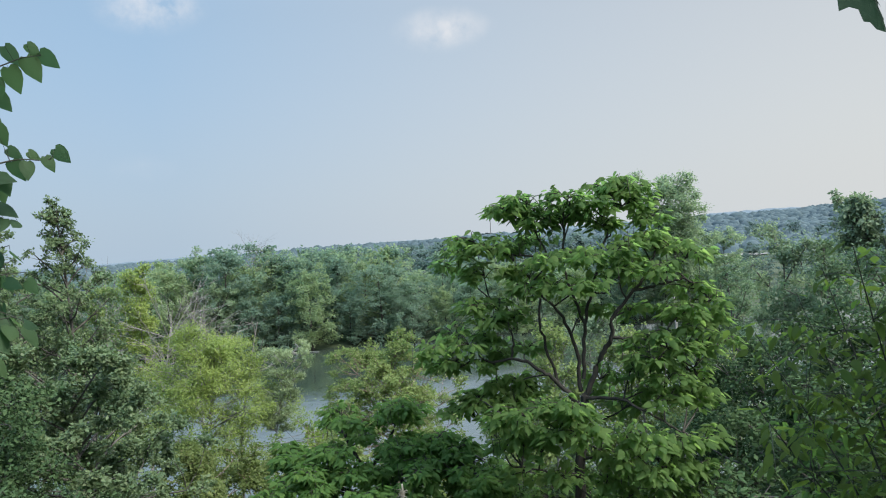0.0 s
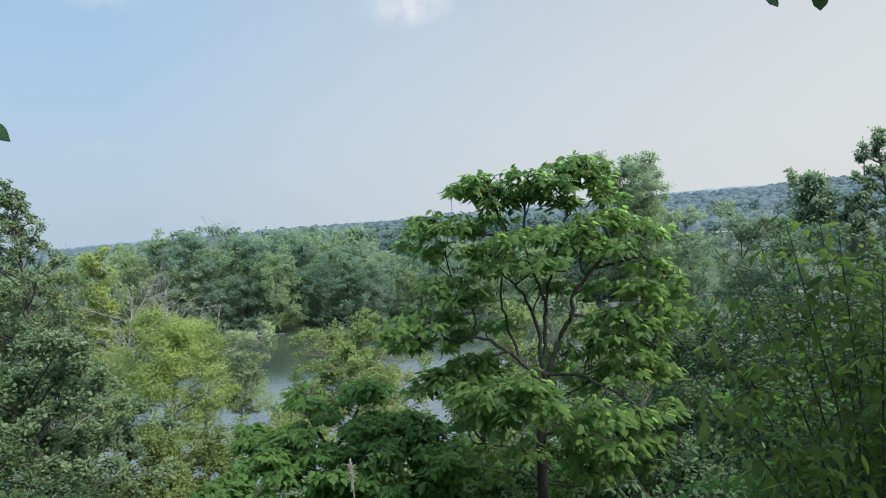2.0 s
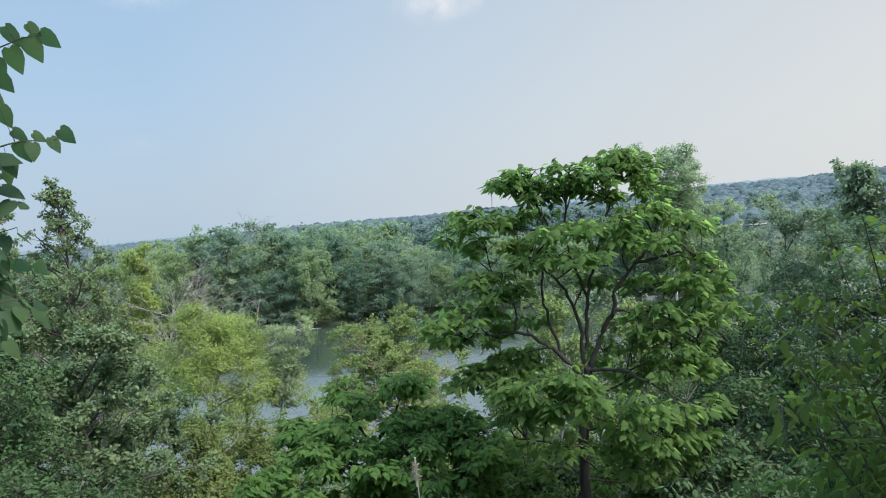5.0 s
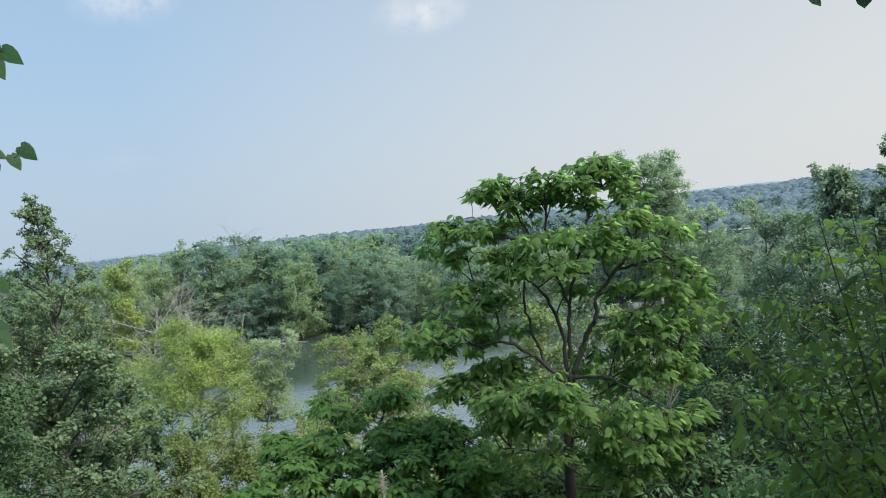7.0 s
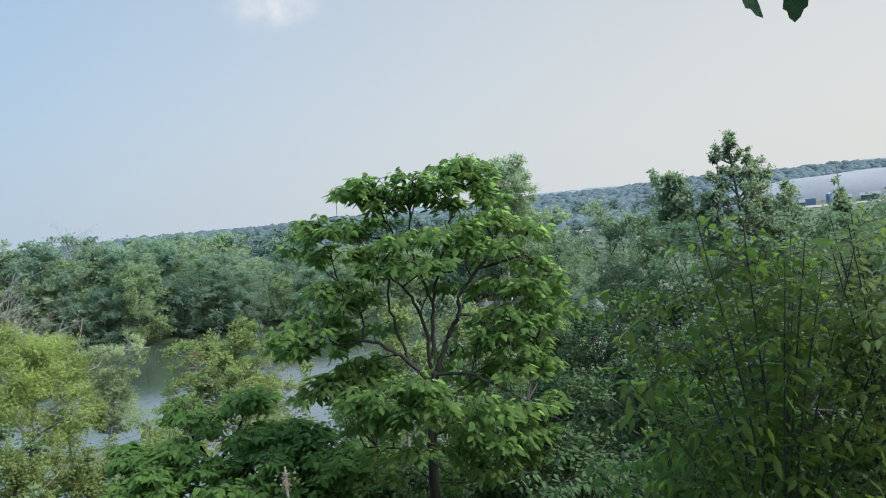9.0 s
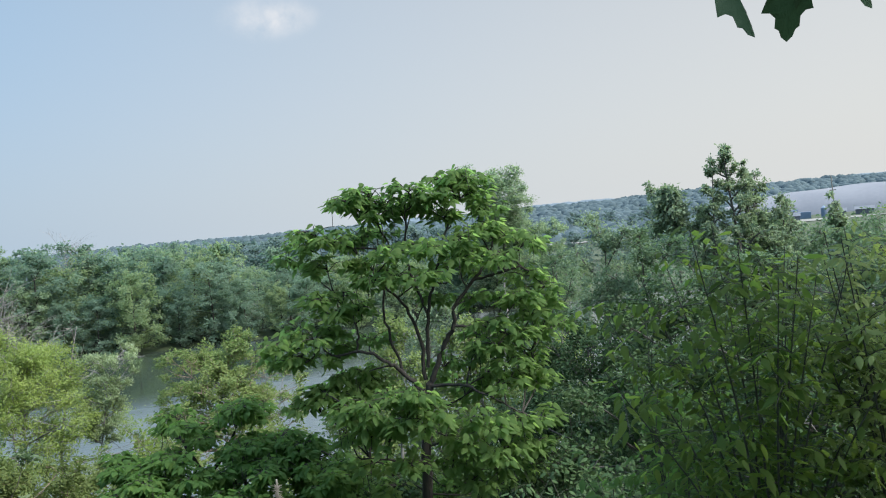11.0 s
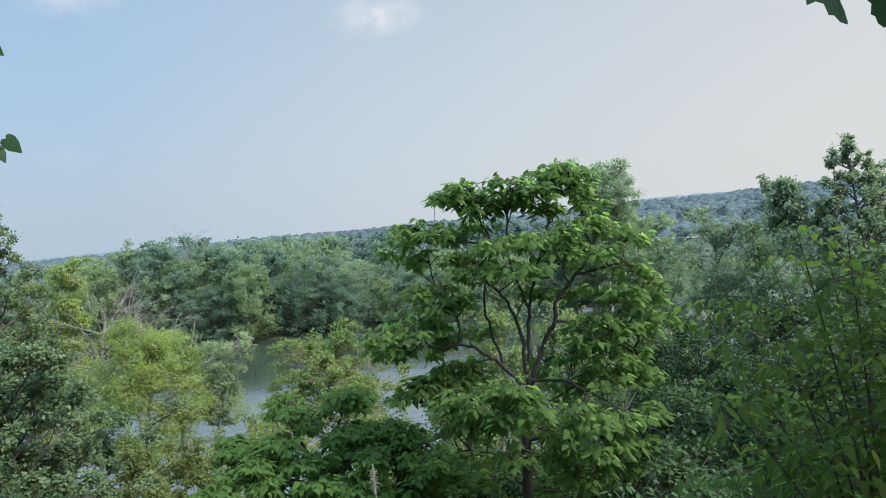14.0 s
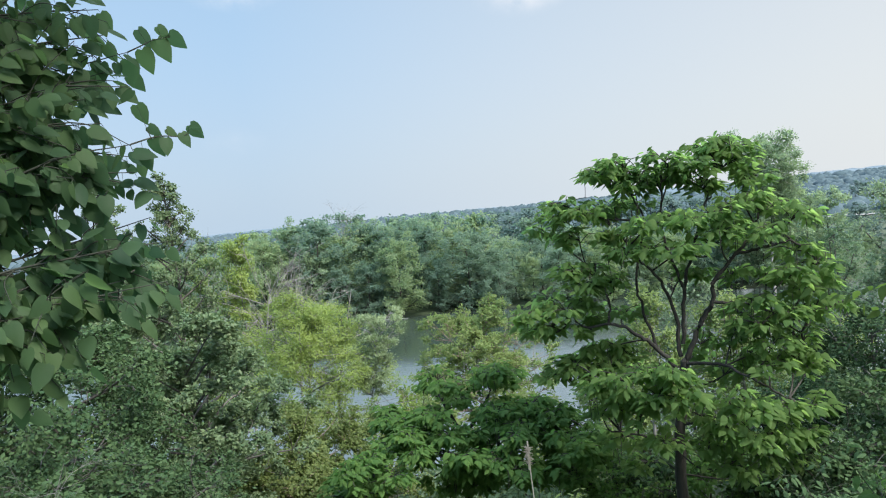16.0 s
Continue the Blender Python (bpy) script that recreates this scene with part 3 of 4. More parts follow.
# ---- riverbank and plain ----
b = Build()
line = curve([(-25.2, 115.4, -12.36), (-22.8, 115.0, -12.31), (-19.8, 114.2, -12.33)], 8)
tube(b, line, 0.038, 0.024, 8)
tube(b, curve([line[7], line[7] + (0.3, -0.5, 0.25), line[7] + (0.7, -0.8, 0.45)], 3), 0.05, 0.02, 5)
log = thing("driftwood_log", -22, 116, -12.4, "pale bleached log lying along the water at the far bank", "log")
ob = part("trunk", b, DRIFT, log)
ob.location = (22, -116, 12.4)


def brush(name, label, az, d, top_el, leaf, wide, size, count, seed, tall_base=0.1, **more):
    return tree(name, label, az, d, top_el, leaf, BARK, wide, tall_base, SPRAY, size, count, seed, "brush on the slope", limbs=18, clump=0.7, trunk_r=0.06, **more)


# low dark growth at the water's edge on the far side
rb = np.random.default_rng(8)
for k, x in enumerate(np.arange(-76, 50, 4.2)):
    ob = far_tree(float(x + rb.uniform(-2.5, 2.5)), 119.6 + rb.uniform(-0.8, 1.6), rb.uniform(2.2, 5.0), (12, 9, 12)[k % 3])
    ob.scale = (ob.scale[0] * 1.35, ob.scale[1] * 1.3, ob.scale[2])

# ---- trees of the slope ----
LEAFY = "small-leaved trees of the slope"
tree("yellow_green_tree", "yellow-green willow-like tree leaning over the river", -17.6, 33, -3.8, YELLOW, GREYBARK, 3.5, 0.61, NARROW, 0.15, 50000, 31, limbs=32, profile="dome", clump=0.46, twigs=5, loose=0.5, trunk_r=0.14, up=0.35, fill=0.6)
tree("silvery_tree", "slender grey-green tree with pale twig ends over the water", -15.8, 32.8, -5.6, SILVER, GREYBARK, 1.3, 0.66, NARROW, 0.13, 15000, 46, limbs=22, profile="vase", clump=0.5, trunk_r=0.05, lean=0.19, up=0.9, fill=0.3, sprigs=7, hang=-0.2)
tree("olive_tree", "sparse olive-green small tree with bare reddish twigs", -5.0, 29, -5.8, OLIVE, TWIG, 3.2, 0.66, SPRAY, 0.11, 38000, 32, limbs=40, profile="dome", clump=0.30, loose=0.6, trunk_r=0.09, twigs=9, sprigs=6, fill=0.25)
tree("olive_bush", "olive-yellow bushy tree on the slope", -18.6, 22, -12.0, BROWNISH, TWIG, 1.9, 0.2, SPRAY, 0.105, 34000, 33, limbs=24, clump=0.5, loose=0.6, trunk_r=0.08)
tree("olive_bush", "olive-yellow bushy tree low on the slope", -21.4, 20, -14.6, BROWNISH, TWIG, 1.7, 0.2, SPRAY, 0.105, 22000, 66, limbs=22, clump=0.5, loose=0.6, trunk_r=0.08)
tree("olive_bush", "olive-green bushy tree on the slope", -15.0, 24, -13.2, BROWNISH, TWIG, 1.7, 0.2, SPRAY, 0.11, 24000, 47, limbs=22, clump=0.5, loose=0.6, trunk_r=0.08)
tree("grey_green_tree", "tall grey-green small-leaved tree with pointed tops", -26.7, 27, 5.4, PEAR, SLOPEBARK, 2.5, 0.35, SPRAY, 0.11, 22000, 34, LEAFY, limbs=44, profile="cone", clump=0.40, loose=0.6, trunk_r=0.14, up=0.5, fill=0.3)
tree("grey_green_tree", "tall grey-green small-leaved tree with pointed tops", -31.2, 27, 6.0, PEAR, SLOPEBARK, 2.2, 0.35, SPRAY, 0.115, 16000, 48, LEAFY, limbs=50, profile="cone", clump=0.40, loose=0.6, trunk_r=0.14, up=0.5, fill=0.3)
tree("grey_green_tree", "broad grey-green small-leaved tree on the slope", -27.0, 17.5, -4.2, PEAR, SLOPEBARK, 2.2, 0.25, SPRAY, 0.105, 46000, 35, LEAFY, limbs=34, clump=0.36, loose=0.5, trunk_r=0.14, fill=0.3, up=0.45)
tree("grey_green_tree", "broad small-leaved tree on the slope, leaves coloured dark for shade", -35.5, 15, -3.0, SHADY, SLOPEBARK, 2.5, 0.25, SPRAY, 0.095, 44000, 36, LEAFY, limbs=26, clump=0.5, loose=0.6, trunk_r=0.18)
tree("grey_green_tree", "bushy tree low on the slope, leaves coloured dark for shade", -30.0, 13, -13.2, SHADY, SLOPEBARK, 1.7, 0.2, SPRAY, 0.080, 22000, 49, LEAFY, limbs=24, clump=0.55, loose=0.6, trunk_r=0.12)
tree("grey_green_tree", "broad grey-green small-leaved tree on the slope", -25.2, 21, -6.0, PEAR, SLOPEBARK, 1.6, 0.25, SPRAY, 0.105, 26000, 50, LEAFY, limbs=28, clump=0.38, loose=0.5, trunk_r=0.11, fill=0.3, up=0.45)
tree("slim_tree", "slim yellow-green tree at the near bank", -22.2, 43, 0.6, YELLOW, GREYBARK, 1.8, 0.35, SPRAY, 0.13, 22000, 37, limbs=30, profile="dome", clump=0.6, trunk_r=0.12)
tree("slim_tree", "slim olive-green tree at the near bank", -25.0, 44, -0.8, OLIVE, GREYBARK, 1.15, 0.35, SPRAY, 0.14, 14000, 51, limbs=22, profile="column", clump=0.75, trunk_r=0.12)

DARK = "dark trees of the slope"
# the lowest of these get the darkened leaf, painting the shade between trees
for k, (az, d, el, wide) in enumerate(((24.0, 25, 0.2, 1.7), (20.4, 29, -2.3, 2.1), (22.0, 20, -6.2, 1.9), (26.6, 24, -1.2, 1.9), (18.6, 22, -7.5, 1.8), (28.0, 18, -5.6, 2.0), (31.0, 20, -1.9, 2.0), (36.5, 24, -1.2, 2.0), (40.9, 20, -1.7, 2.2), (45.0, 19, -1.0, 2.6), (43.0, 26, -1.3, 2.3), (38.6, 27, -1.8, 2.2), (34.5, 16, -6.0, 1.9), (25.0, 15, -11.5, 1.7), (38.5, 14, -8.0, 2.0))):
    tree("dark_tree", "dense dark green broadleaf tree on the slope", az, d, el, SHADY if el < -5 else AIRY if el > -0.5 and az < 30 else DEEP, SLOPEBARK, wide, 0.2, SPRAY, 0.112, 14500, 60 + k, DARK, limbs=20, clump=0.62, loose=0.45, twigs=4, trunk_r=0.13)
tree("pointed_tree", "green tree with pointed uneven tops", 32.7, 22.6, 3.95, AIRY, SLOPEBARK, 1.45, 0.35, SPRAY, 0.095, 19000, 40, limbs=38, profile="cone", clump=0.62, trunk_r=0.14, up=0.6, fill=0.25, twigs=4)
tree("pointed_tree", "green tree with a slim pointed top", 31.9, 22.4, 3.1, AIRY, SLOPEBARK, 0.9, 0.35, SPRAY, 0.095, 11000, 58, limbs=34, profile="cone", clump=0.7, trunk_r=0.1, up=0.6, fill=0.25, twigs=4)
tree("pointed_tree", "green tree with a slim pointed top", 33.9, 22.9, 2.7, AIRY, SLOPEBARK, 0.9, 0.35, SPRAY, 0.095, 11000, 59, limbs=34, profile="cone", clump=0.7, trunk_r=0.1, up=0.6, fill=0.25, twigs=4)
tree("pointed_tree", "green tree with a pointed uneven top", 34.4, 23.4, 1.9, AIRY, SLOPEBARK, 1.5, 0.3, SPRAY, 0.10, 15000, 44, limbs=28, profile="cone", clump=0.65, trunk_r=0.14)
tree("pointed_tree", "grey-green tree with a pointed uneven top", 30.8, 23.0, -0.2, AIRY, SLOPEBARK, 1.2, 0.3, SPRAY, 0.10, 16000, 45, limbs=30, profile="cone", clump=0.65, trunk_r=0.12)
tree("pointed_tree", "grey-green tree with a pointed uneven top", 36.2, 23.6, 0.1, AIRY, SLOPEBARK, 1.5, 0.3, SPRAY, 0.10, 16000, 43, limbs=30, profile="cone", clump=0.65, trunk_r=0.12)
tree("pointed_tree", "small slim tree with a pointed top", 39.3, 21, -0.1, AIRY, SLOPEBARK, 0.55, 0.4, SPRAY, 0.11, 6000, 42, limbs=40, profile="cone", clump=1.0, trunk_r=0.06, fill=0.6)
tree("slender_tree", "slender tree with a small round crown", 28.6, 22.5, 1.95, AIRY, SLOPEBARK, 0.5, 0.90, SPRAY, 0.12, 3800, 41, limbs=18, clump=1.0, trunk_r=0.06, fill=0.8)

# bushes below the linden; its shade is put into their leaf colour
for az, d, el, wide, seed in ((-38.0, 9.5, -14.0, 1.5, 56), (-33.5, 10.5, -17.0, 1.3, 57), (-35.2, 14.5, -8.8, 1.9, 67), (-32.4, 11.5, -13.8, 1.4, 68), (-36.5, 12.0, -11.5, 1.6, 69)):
    tree("shady_bush", "dense bush below the linden, leaves coloured dark for its shade", az, d, el, SHADY, SLOPEBARK, wide, 0.15, SPRAY, 0.09, 11000, seed, LEAFY, limbs=22, clump=0.55, trunk_r=0.07)
rb = np.random.default_rng(9)
# under the catalpa most shrubs take the leaf colour darkened for shade
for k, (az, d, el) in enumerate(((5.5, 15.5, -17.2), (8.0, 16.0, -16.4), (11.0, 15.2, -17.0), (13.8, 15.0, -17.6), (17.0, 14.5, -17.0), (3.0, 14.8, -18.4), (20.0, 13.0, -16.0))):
    brush("shrub", "shrub beneath the catalpa, mostly coloured dark for its shade", az, d, el, (SHADY, SHADY, YOUNG)[k % 3], 1.1, 0.12, 4500, 160 + k)
for k in range(40):
    az = -40 + 86 * (k + rb.random()) / 40
    d = rb.uniform(27, 41)
    open_water = -23 < az < -11 or -9.5 < az < 3
    el = rb.uniform(-17.5, -15.5) if open_water else rb.uniform(-12.5, -8.5) if az > 7 else rb.uniform(-13, -11)
    brush("shrub", "green shrub on the slope above the water", az, d, el, (DEEP, OLIVE, DEEP, YELLOW, RIVERLIGHT)[k % 5], rb.uniform(1.5, 2.3), 0.23, 2400, 100 + k, bare=True)

for az, d, el, wide, leaf, seed in ((7.6, 24, -5.8, 1.5, OLIVE, 52), (10.4, 26, -5.0, 1.7, AIRY, 53), (13.2, 25, -6.4, 1.6, OLIVE, 54), (4.4, 27, -10.4, 1.6, OLIVE, 55)):
    tree("yellow_green_tree", "light green tree on the slope behind the catalpa", az, d, el, leaf, GREYBARK, wide, 0.3, SPRAY, 0.13, 10000, seed, limbs=24, clump=0.6, trunk_r=0.1)

# ---- bare dead wood ----
def dead_tree(name, label, az, d, top_el, reach, lean, limbs, seed, thick=1.0):
    """A leafless crown of forking grey twigs."""
    r = np.random.default_rng(seed)
    x, y = spot(az, d)
    z = float(height(x, y))
    tall = rise(top_el, d) - z
    b = Build()
    side = np.array([math.cos(radians(az)), -math.sin(radians(az)), 0])
    trunk = curve([(0, 0, -0.4), (0, 0, tall * 0.45), side * lean * 0.4 + (0, 0, tall * 0.7), side * lean + (0, 0, tall * 0.95)], 5)
    tube(b, trunk, 0.07 * thick, 0.015 * thick, 6)
    for k in range(limbs):
        at = trunk[int(r.uniform(0.5, 0.95) * (len(trunk) - 1))]
        out = side * r.normal(lean * 0.4, 0.7) + np.array([0, 1, 0]) * r.normal(0, 0.4) + np.array([0, 0, r.uniform(0.45, 1.15)])
        tip = at + out * reach * r.uniform(0.5, 1.0)
        limb = curve([at, (at + tip) / 2 + r.normal(0, 0.1 * reach, 3), tip], 4)
        tube(b, limb, 0.022 * thick, 0.008 * thick, 4)
        for q in range(9):
            c = limb[int(r.uniform(0.3, 1) * (len(limb) - 1))]
            e = c + (unit(tip - at) + r.normal(0, 0.45, 3)) * reach * r.uniform(0.2, 0.5)
            tube(b, curve([c, (c + e) / 2 + r.normal(0, 0.04 * reach, 3), e], 2), 0.011 * thick, 0.006 * thick, 3)
    root = thing(name, x, y, z, label, "dead tree")
    part("trunk", b, DEADWOOD, root)
    return root


dead_tree("dead_tree", "bare grey dead tree with fine forking twigs", -21.2, 38, -1.9, 2.6, 0.9, 30, 71, 1.0)
dead_tree("dead_tree", "bare grey dead tree with fine forking twigs", -18.4, 40, -2.3, 2.0, 0.3, 22, 72, 1.0)
dead_tree("dead_tree", "dead grey limbs standing above the yellow-green tree", -15.9, 34.5, -3.3, 1.2, 1.1, 6, 73, 1.1)
dead_tree("dead_tree", "bare grey tree top above the far wood", -14.2, 128, 1.9, 3.2, 0.3, 22, 74)
dead_tree("dead_tree", "bare grey trees at the wood's edge", -24.3, 60, 0.6, 2.4, 0.3, 26, 75)

dead_tree("bare_shrub", "bare grey twigs of a dead shrub on the slope", -38.5, 6.6, -12.5, 0.5, 0.3, 4, 76, 0.13)

# ---- catalpas ----
LEAF_MESH = {}


def leaf_objects(parent, at, axis, normal, size, shape, mat):
    """Leaves that can be told apart: each an object on one shared mesh."""
    key = mat.name
    if key not in LEAF_MESH:
        b = Build()
        b.add(*shape)
        LEAF_MESH[key] = b.mesh("leaf", mat)
    axis = unit(axis)
    normal = unit(normal - axis * (normal * axis).sum(-1, keepdims=True))
    across = np.cross(axis, normal)
    for p, u, v, w, s in zip(at, across, axis, normal, size):
        ob = new("leaf", LEAF_MESH[key])
        ob.parent = parent
        ob.matrix_basis = Matrix(((u[0] * s, v[0] * s, w[0] * s, p[0]), (u[1] * s, v[1] * s, w[1] * s, p[1]), (u[2] * s, v[2] * s, w[2] * s, p[2]), (0, 0, 0, 1)))


def rosette(rng, tip, out, n, size):
    """Big leaves round a twig end, their blades hanging outwards."""
    a = rng.uniform(0, 6.28) + np.arange(n) * 2.4 + rng.normal(0, 0.3, n)
    flat = np.column_stack([np.cos(a), np.sin(a), np.zeros(n)])
    up = np.array([0, 0, 1.0])
    fall = rng.uniform(-0.1, 1.15, (n, 1))
    axis = unit(flat + out * 0.4 - up * fall)
    at = tip + flat * rng.uniform(0.04, 0.13, (n, 1)) + up * rng.uniform(-0.12, 0.05, (n, 1))
    normal = up + flat * 0.6 * fall + rng.normal(0, 0.32, (n, 3))
    return at, axis, normal, size * rng.uniform(0.6, 1.15, n)


def catalpa(label, az, d, wood, clumps, seed, per, mat, single=(), size=0.172):
    """A catalpa: forking limbs, and at the twig ends clumps of large hanging heart-shaped leaves."""
    rng = np.random.default_rng(seed)
    x, y = spot(az, d)
    foot = np.array([x, y, float(height(x, y))])
    root = thing("catalpa_tree", *foot, label, "tree", "catalpas")

    def place(a, e, off):
        px, py = spot(a, d + off)
        return np.array([px, py, rise(e, d + off)]) - foot

    points = []
    for k, (r0, r1, *line) in enumerate(wood):
        pts = [place(*q) for q in line]
        if k == 0:
            pts = [np.array([0, 0, -0.4])] + pts
        path = curve(pts, 6)
        path[1:-1] += rng.normal(0, 0.012, (len(path) - 2, 3))
        b = Build()
        tube(b, path, r0, r1, 8)
        part("trunk" if k == 0 else "limb", b, BARK, root)
        points.append(path[len(path) // 3 :])
    points = np.concatenate(points)
    twigs, crown = Build(), Build()
    behind = [(a + rng.normal(0, 1.0), e - rng.uniform(0.2, 1.2), off + rng.uniform(0.5, 1.3)) for a, e, off in clumps[::6]]
    for k, (a, e, off) in enumerate(list(clumps) + behind):
        c = place(a, e, off)
        near = points[np.argmin(np.linalg.norm(points - c - (0, 0, -0.25), axis=1) + 0.6 * np.clip(points[:, 2] - c[2], 0, 9))]
        stem = curve([near, (near + c) / 2 + rng.normal(0, 0.07, 3) - (0, 0, 0.06), c - (0, 0, 0.06)], 4)
        tube(twigs, stem, 0.018, 0.009, 5)
        wide = rng.uniform(0.24, 0.42)
        out = unit(c * (1, 1, 0)) * 0.3
        for q in range(10 if k < len(clumps) else 6):
            o = unit(rng.normal(size=3) * (1, 1, 0.5) + out + (0, 0, 0.2))
            tip = c + o * wide * rng.uniform(0.3, 1.05) * (1.2, 1.2, 0.65)
            tube(twigs, curve([stem[-2], (stem[-1] + tip) / 2 + (0, 0, 0.04), tip], 2), 0.009, 0.005, 4)
            got = rosette(rng, tip, o * (1, 1, 0.2), per, size)
            if k in single and q < 5:
                leaf_objects(root, *got, HEART, mat)
            else:
                leaves(crown, *got, HEART)
        if k % 3 == 0:
            for q in range(4):
                p0 = c + rng.normal(0, 0.25, 3) * (1, 1, 0.3)
                tube(twigs, curve([p0, p0 + (0.01, 0, -0.16), p0 + (rng.normal(0, 0.02), 0, -0.34)], 3), 0.006, 0.004, 4)
    tagged(part("twig", twigs, BARK, root), kind="stuff")
    tagged(part("crown", crown, mat, root), kind="stuff")
    return root


# clumps of the crown: bearing, slope, and depth before or behind the trunk
TOP = ((13.2, 4.0, 0.2), (12.4, 3.7, 0.3), (14.1, 3.6, 0.3), (11.4, 2.5, 0.1), (13.6, 2.5, 0.5), (9.4, 3.3, -0.1), (9.9, 2.6, 0.2), (6.5, 3.3, 0.0), (4.8, 2.8, -0.1), (5.6, 2.4, 0.3), (7.7, 2.5, 0.2), (8.8, 1.8, 0.4), (7.2, 1.5, 0.0), (10.4, 1.7, 0.6), (11.9, 1.1, 0.2), (14.7, 1.2, 0.5))
SHOULDER = ((2.1, 0.7, 0.1), (3.4, -0.1, -0.2), (1.7, -0.2, 0.4), (2.9, -1.8, 0.2), (4.7, -0.4, 0.2), (5.9, 0.1, 0.5), (7.6, -1.2, -0.4), (9.1, -1.0, -0.2), (6.3, -2.2, 0.1), (10.5, -1.4, -0.6), (12.6, -1.0, -0.3), (14.1, -0.5, 0.1), (15.5, -0.0, 0.3), (16.7, -0.7, 0.5), (17.8, -1.5, 0.2), (16.2, -2.3, -0.2), (13.7, -1.8, 0.6), (6.0, -3.5, -0.5), (8.1, -3.2, -0.7), (10.1, -3.3, -0.8), (12.8, -2.6, -0.4))
LEFT = ((3.6, -4.2, 0.3), (2.3, -4.4, 0.1), (4.8, -5.2, 0.0), (3.1, -5.5, -0.2), (0.3, -6.3, 0.2), (-0.9, -7.2, 0.0), (-0.4, -8.5, 0.3), (1.5, -7.1, -0.2), (2.9, -6.8, 0.1), (3.7, -7.9, 0.4), (0.9, -8.4, 0.1), (4.8, -10.0, 0.6), (3.2, -10.2, 0.5), (1.8, -11.0, 0.3), (5.7, -10.9, 0.4), (2.6, -11.7, 0.2), (4.2, -11.5, 0.3), (6.4, -11.8, 0.1), (1.0, -11.9, 0.4), (3.4, -12.6, 0.1))
RIGHT = ((17.5, -3.9, 0.3), (18.9, -4.9, 0.2), (17.1, -5.5, -0.2), (18.0, -6.7, 0.1), (15.7, -5.8, 0.4), (19.3, -6.2, 0.5), (14.7, -7.2, -0.3), (16.6, -8.3, -0.3), (18.3, -8.1, 0.3), (14.9, -9.0, -0.5), (17.6, -10.1, 0.2), (15.7, -10.3, -0.2), (13.8, -8.2, 0.8), (17.0, -11.4, 0.1), (15.7, -11.8, -0.4), (14.1, -11.1, 0.7), (12.9, -12.1, 0.9), (18.0, -11.7, 0.5))
SKIRT = ((5.3, -12.4, -0.9), (3.7, -13.0, -0.8), (6.8, -12.2, -1.1), (8.3, -12.0, -1.2), (9.1, -12.6, -1.3), (7.6, -13.9, -1.3), (4.7, -14.0, -0.9), (6.3, -14.8, -1.0), (3.3, -14.5, -0.4), (9.3, -14.0, -1.4), (12.7, -14.3, -1.0), (13.9, -15.0, -1.1), (15.4, -14.5, -0.8), (16.7, -15.0, -0.6), (12.1, -16.0, -1.0), (13.9, -16.6, -1.2), (15.6, -16.4, -0.8), (17.2, -16.4, -0.4), (18.0, -14.5, 0.1), (10.8, -17.4, -0.8), (12.6, -18.5, -0.9), (14.5, -18.1, -0.7), (16.5, -18.0, -0.2), (7.9, -17.0, -1.0), (4.9, -16.6, -0.2), (6.3, -18.3, 0.2))
INNER = ((10.6, -5.0, 0.6), (11.2, -10.0, 0.6), (5.6, -7.6, 0.8), (13.2, -9.4, 0.4), (13.4, -5.4, 0.5))
MAIN_WOOD = (
    (0.108, 0.070, (8.8, -19.2, 0.0), (9.3, -14.3, 0.0), (9.7, -11.5, 0.0)),
    (0.050, 0.018, (9.7, -11.7, 0.0), (11.2, -8.6, 0.0), (12.0, -7.4, -0.1), (12.2, -5.9, -0.1), (13.8, -4.1, 0.0), (15.0, -2.6, 0.1), (15.6, -1.2, 0.2)),
    (0.044, 0.014, (9.2, -12.0, 0.0), (7.9, -10.6, 0.0), (6.7, -9.6, -0.1), (5.0, -8.6, -0.1), (2.6, -8.7, 0.0), (0.5, -7.9, 0.1)),
    (0.038, 0.013, (9.5, -11.2, 0.1), (9.3, -8.0, 0.1), (8.3, -5.4, 0.0), (7.1, -4.0, -0.1), (6.0, -3.0, -0.2)),
    (0.035, 0.011, (9.7, -10.3, 0.1), (10.1, -6.3, 0.2), (10.9, -3.7, 0.2), (11.7, -1.1, 0.2), (12.8, 1.5, 0.2), (13.3, 3.5, 0.2)),
)
SIDE_WOOD = (
    (0.028, 0.011, (7.9, -10.6, 0.1), (7.1, -7.5, 0.3), (6.8, -5.5, 0.4), (7.6, -1.4, 0.3), (6.9, 0.8, 0.2), (5.3, 2.2, 0.0)),
    (0.028, 0.012, (10.1, -6.3, 0.2), (9.0, -2.6, 0.3), (9.0, 0.3, 0.2), (9.3, 2.7, 0.0)),
    (0.022, 0.010, (7.6, -1.1, 0.3), (5.5, -0.9, 0.2), (3.2, -0.1, 0.1)),
    (0.028, 0.012, (13.8, -4.1, 0.0), (15.8, -3.7, 0.1), (17.5, -3.5, 0.2), (18.8, -4.7, 0.2)),
    (0.028, 0.012, (12.0, -7.4, -0.1), (13.8, -7.6, -0.2), (15.8, -8.3, -0.2), (17.6, -9.8, 0.1)),
    (0.032, 0.012, (9.6, -11.7, 0.0), (12.4, -11.9, -0.3), (14.6, -13.1, -0.6), (16.5, -14.2, -0.6)),
    (0.030, 0.012, (9.3, -13.7, 0.0), (7.6, -13.1, -0.6), (5.9, -12.4, -0.9), (3.8, -12.8, -0.8)),
    (0.030, 0.012, (9.1, -15.9, 0.0), (12.1, -15.5, -0.6), (15.0, -16.1, -0.8)),
)
